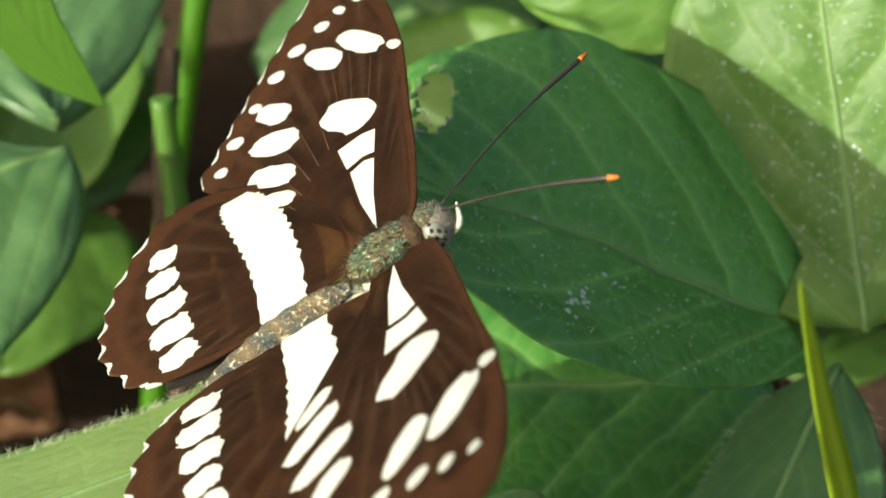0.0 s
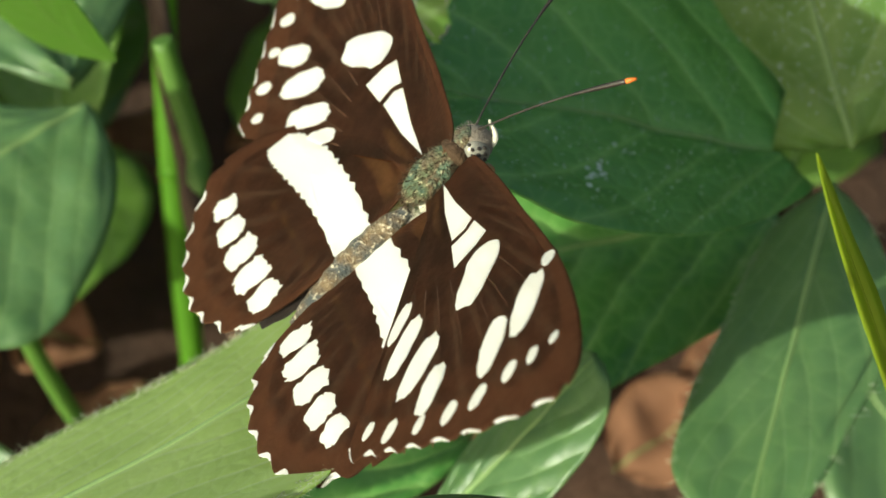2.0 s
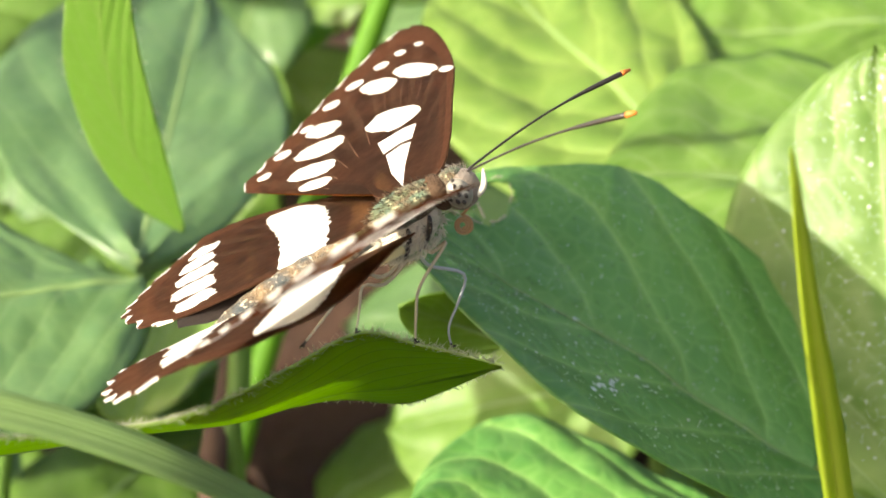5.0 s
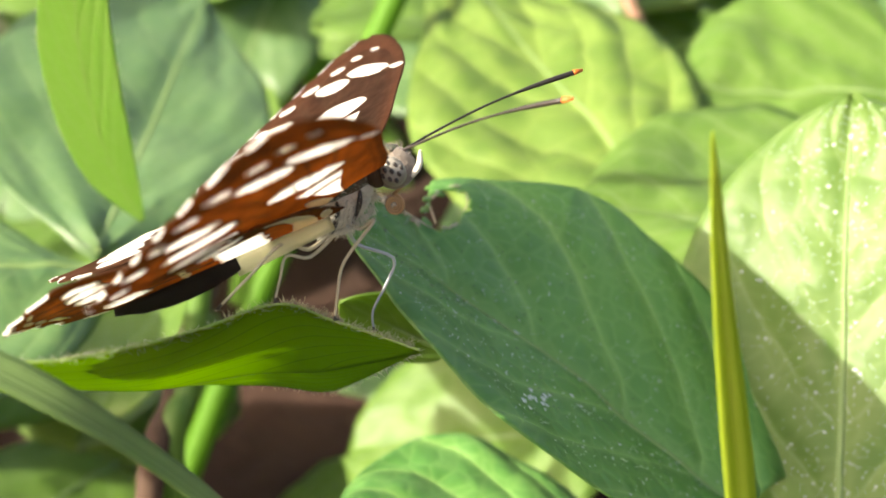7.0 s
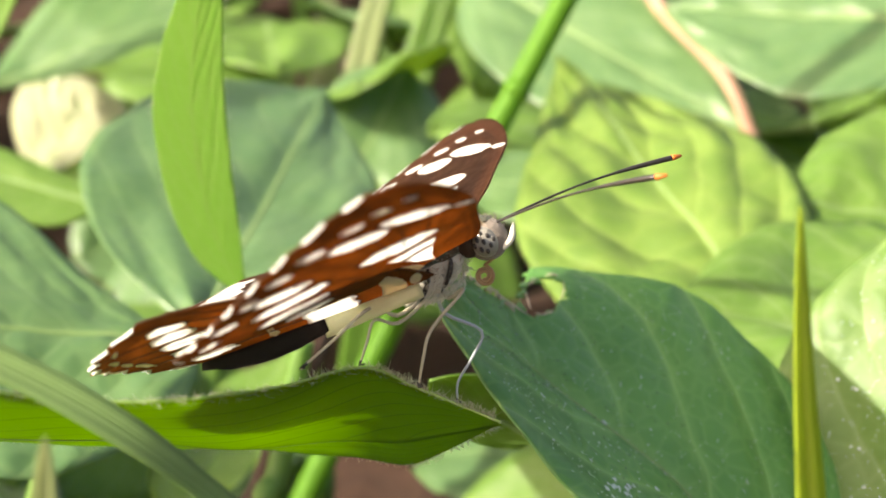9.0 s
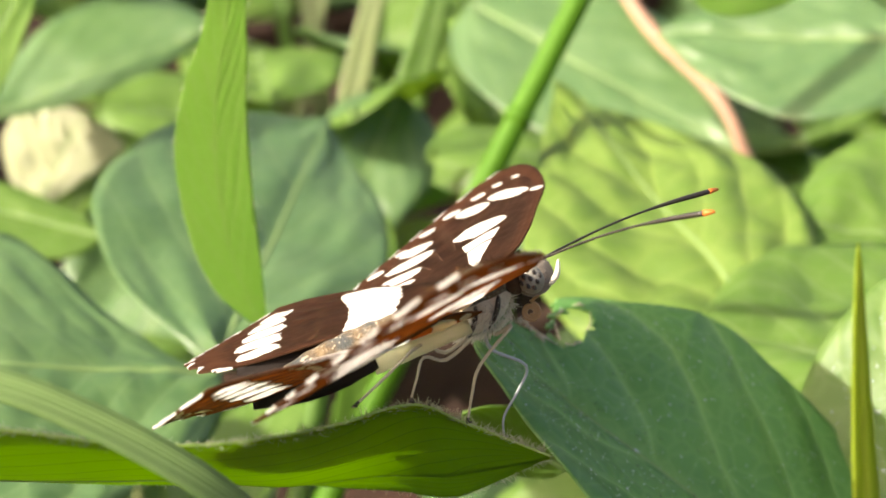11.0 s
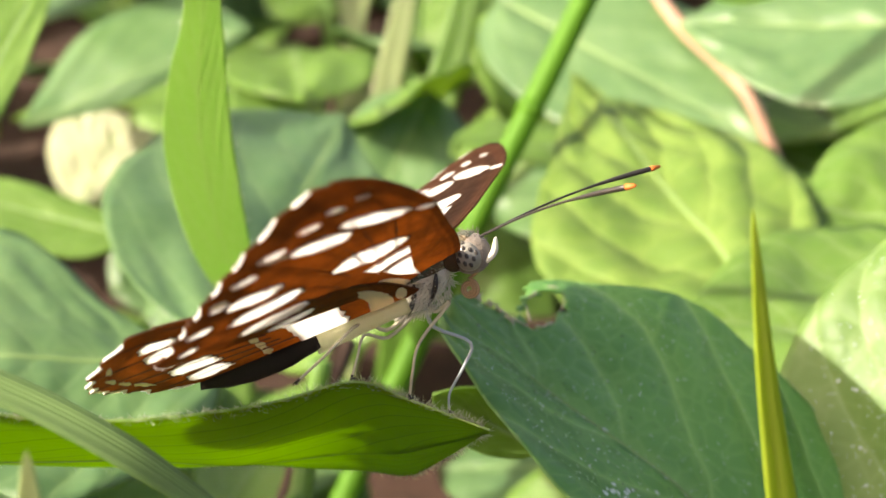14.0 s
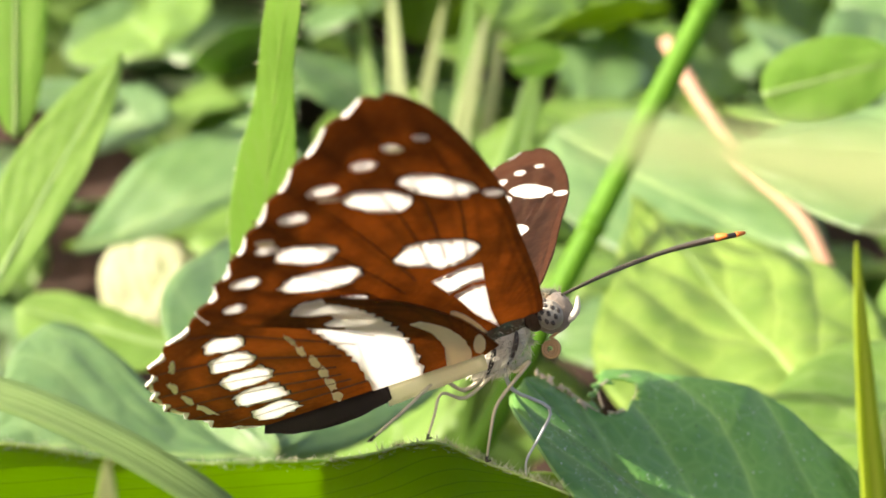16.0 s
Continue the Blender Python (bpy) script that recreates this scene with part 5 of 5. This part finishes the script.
def fuzz(name, label, centre, size, count, length, material, seed, low, high):
    """Short hairs standing on part of the body."""
    rng = random.Random(seed)
    bm = bmesh.new()
    c = Vector(centre)
    for _ in range(count):
        d = Vector((rng.gauss(0, 1), rng.gauss(0, 1), rng.gauss(0, 1))).normalized()
        if not low <= d.z <= high:
            continue
        p = c + Vector((d.x * size[0], d.y * size[1], d.z * size[2])) * 0.97
        lean = (d + Vector((-0.8, 0, 0)) + Vector((rng.uniform(-0.4, 0.4), rng.uniform(-0.4, 0.4), rng.uniform(-0.4, 0.4)))).normalized() * length * rng.uniform(0.5, 1.2)
        tube(bm, [p, p + lean * 0.6, p + lean], [0.035, 0.028, 0.008], 3)
    tagged(part(name, bm, material, butterfly, label), kind="stuff")


fuzz("breast_hair", "cream hairs on the breast", (-1.7, 0.7, -1.95), (3.0, 1.65, 1.9), 1300, 0.8, M_BELLY, 51, -1.0, 0.5)
fuzz("thorax_hair", "bronze hairs on the thorax", (-0.9, 0.7, -0.15), (3.5, 2.0, 1.65), 600, 0.7, M_COLLAR, 52, -0.15, 1.0)
fuzz("head_hair", "grey hairs on the head", (3.4, 0.9, -0.9), (1.6, 1.4, 1.6), 260, 0.6, M_HEAD, 53, -0.2, 1.0)


def leg(pts, material, r=0.20):
    bm = bmesh.new()
    fine = spline(pts, 4)
    n = len(fine)
    tube(bm, fine, [r * (1.15 - 0.6 * i / n) for i in range(n)], 8)
    ob = part("leg", bm, material, butterfly, "thin pale jointed leg" if material == M_LEG else "thin blue-grey jointed leg")
    bm = bmesh.new()
    tube(bm, [fine[-2], fine[-1], fine[-1] + Vector((0.35, 0, -0.1))], [0.14, 0.15, 0.08], 6)
    part("claw", bm, M_DARK, ob, "dark claw")


leg([(-3.2, 0.6, -3.4), (-5.4, 0.4, -3.8), (-6.7, -1.5, -2.3), (-10.0, -2.9, -3.3), (-13.2, -4.3, -4.3)], M_LEG, 0.17)
leg([(-2.8, 0.6, -3.6), (-5.6, 0.6, -4.4), (-6.9, -1.2, -3.3), (-8.1, -1.6, -4.6), (-9.3, -2.0, -6.0)], M_LEG, 0.15)
leg([(-1.4, 0.4, -3.4), (-1.0, 0.2, -4.2), (0.4, -0.8, -4.0), (-3.2, -0.8, -5.8), (-4.8, -0.6, -7.7), (-6.1, -0.1, -9.6)], M_LEG, 0.17)
leg([(-1.8, 1.0, -3.5), (-2.2, 3.2, -5.4), (-0.4, 5.6, -8.0), (-1.9, 5.3, -9.6), (-3.8, 5.0, -11.0), (-4.4, 4.3, -12.4)], M_LEG_GREY, 0.16)

swaying = grass("pale grass blade that sways close to the lens", [(24, -0.5, -3.2), (16, 0, -2.0), (8, 0, -0.9), (0, 0, 0)], 2.6, M_GRASS_PALE, up=(0, -0.6, 0.8))

# ---- what moves ----
# seconds; lift in degrees of the right front, right hind, left front and left hind wing; sweep of the right and the left front wing; pitch of the right hind and of the front wings
FLAPS = [
    (0, 5.75, -2.75, 8.25, 12, 0, 0, 8, 0),
    (0.5, 13, 4.25, 16.5, 21.25, 0, 0, 8, 0),
    (1, 8, -4, 8.5, 12.3, 0, 0, 8, 0),
    (1.5, 7.75, -5.75, 9, 12.5, 0, 0, 8, 0),
    (2, 7.75, -5.6, 9.2, 13, 0, 0, 8, 0),
    (2.5, 7.75, -5.5, 9.5, 13.5, 0, 0, 8, 0),
    (3, 8.25, -3.25, 8.25, 11.75, 0, 0, 8, 0),
    (3.5, 7.5, -0.25, 6, 10.5, 0, 0, 8, 0),
    (3.7, 7.5, 1, 8.5, 8, 0, 0, 8, 0),
    (5.8, 13, 14, 15, 9, 1, -1, 8, 0),
    (6, 18, 20.5, 22.75, 14, 2, -1, 8, 0),
    (6.5, 18.75, 21.25, 20.75, 11, 2, -1, 8, 0),
    (7, 9.7, 13, 10, 1, 0, 0, 4.5, -7),
    (7.5, 8.7, 13, 9.8, 1.5, 0, 0, 4.5, -7),
    (8, 7.7, 12.5, 8, 1, 0, 0, 4.5, -7),
    (8.5, 8.2, 15, 10, 3, 0, 0, 4.5, -7),
    (11, 5.2, 10, 8.0, 8, 0, 0, 4.5, -7),
    (11.5, 4.9, 9.5, 7, 6, 0, 0, 4.5, -7),
    (12, 6.2, 10.5, 7.2, 3.5, 0, 0, 4.5, -7),
    (12.5, 8.2, 12.5, 8, 3, 0, 0, 4.5, -7),
    (13, 8.7, 13, 7.75, 3.5, 0, 0, 4.5, -7),
    (13.5, 9.2, 13.5, 8, 3, 0, 0, 4.5, -7),
    (14, 10.2, 16, 8.5, 3, 0, -1, 4.5, -7),
    (14.2, 12.25, 18, 11.75, 6, 1, -2, 6, -4),
    (14.5, 24.5, 33.75, 25, 18, 1, -2, 8, 0),
    (15, 23.5, 30, 23.5, 17, 0, -2, 8, 0),
    (15.5, 22.5, 27.5, 22, 15, -1.5, -2, 8, 0),
    (16, 20.25, 25.25, 20.25, 13, -1.5, -2, 8, 0),
]
# each wing's hinge in millimetres, its pitch and its sweep in degrees
HINGES = [((0.0, 0.15, -1.3), 0.0, -0.5), ((0.6, -2.6, -1.55), 8.0, -2.5), ((0.2, 0.6, 0.5), 0.0, 0.0), ((0.0, 3.3, 0.4), 7.0, 4.0)]


def motions():
    for k, (ob, sign) in enumerate(((WINGS["right"][0], -1), (WINGS["right"][1], -1), (WINGS["left"][0], 1), (WINGS["left"][1], 1))):
        (x, y, z), pitch, sweep = HINGES[k]
        walk(ob, [(row[0], pose(x * MM, y * MM, z * MM, sign * row[1 + k], (row[8], row[7], row[8], pitch)[k], sweep + (row[5 + k // 2] if k % 2 == 0 else 0.0))) for row in FLAPS])
    # the blade hangs beside the view until it is blown across
    away = pose(30.9 * MM, -100.2 * MM, 136.8 * MM)
    walk(swaying, [(0, away), (15.2, away), (15.4, pose(16.9 * MM, -100.2 * MM, 140.8 * MM, 0, 4, 0)), (15.5, pose(4.9 * MM, -100.2 * MM, 142.8 * MM, 0, 4, 0)),
                   (15.7, pose(3.7 * MM, -102.0 * MM, 142.3 * MM)), (16, pose(3.6 * MM, -103.8 * MM, 144.5 * MM))])


motions()
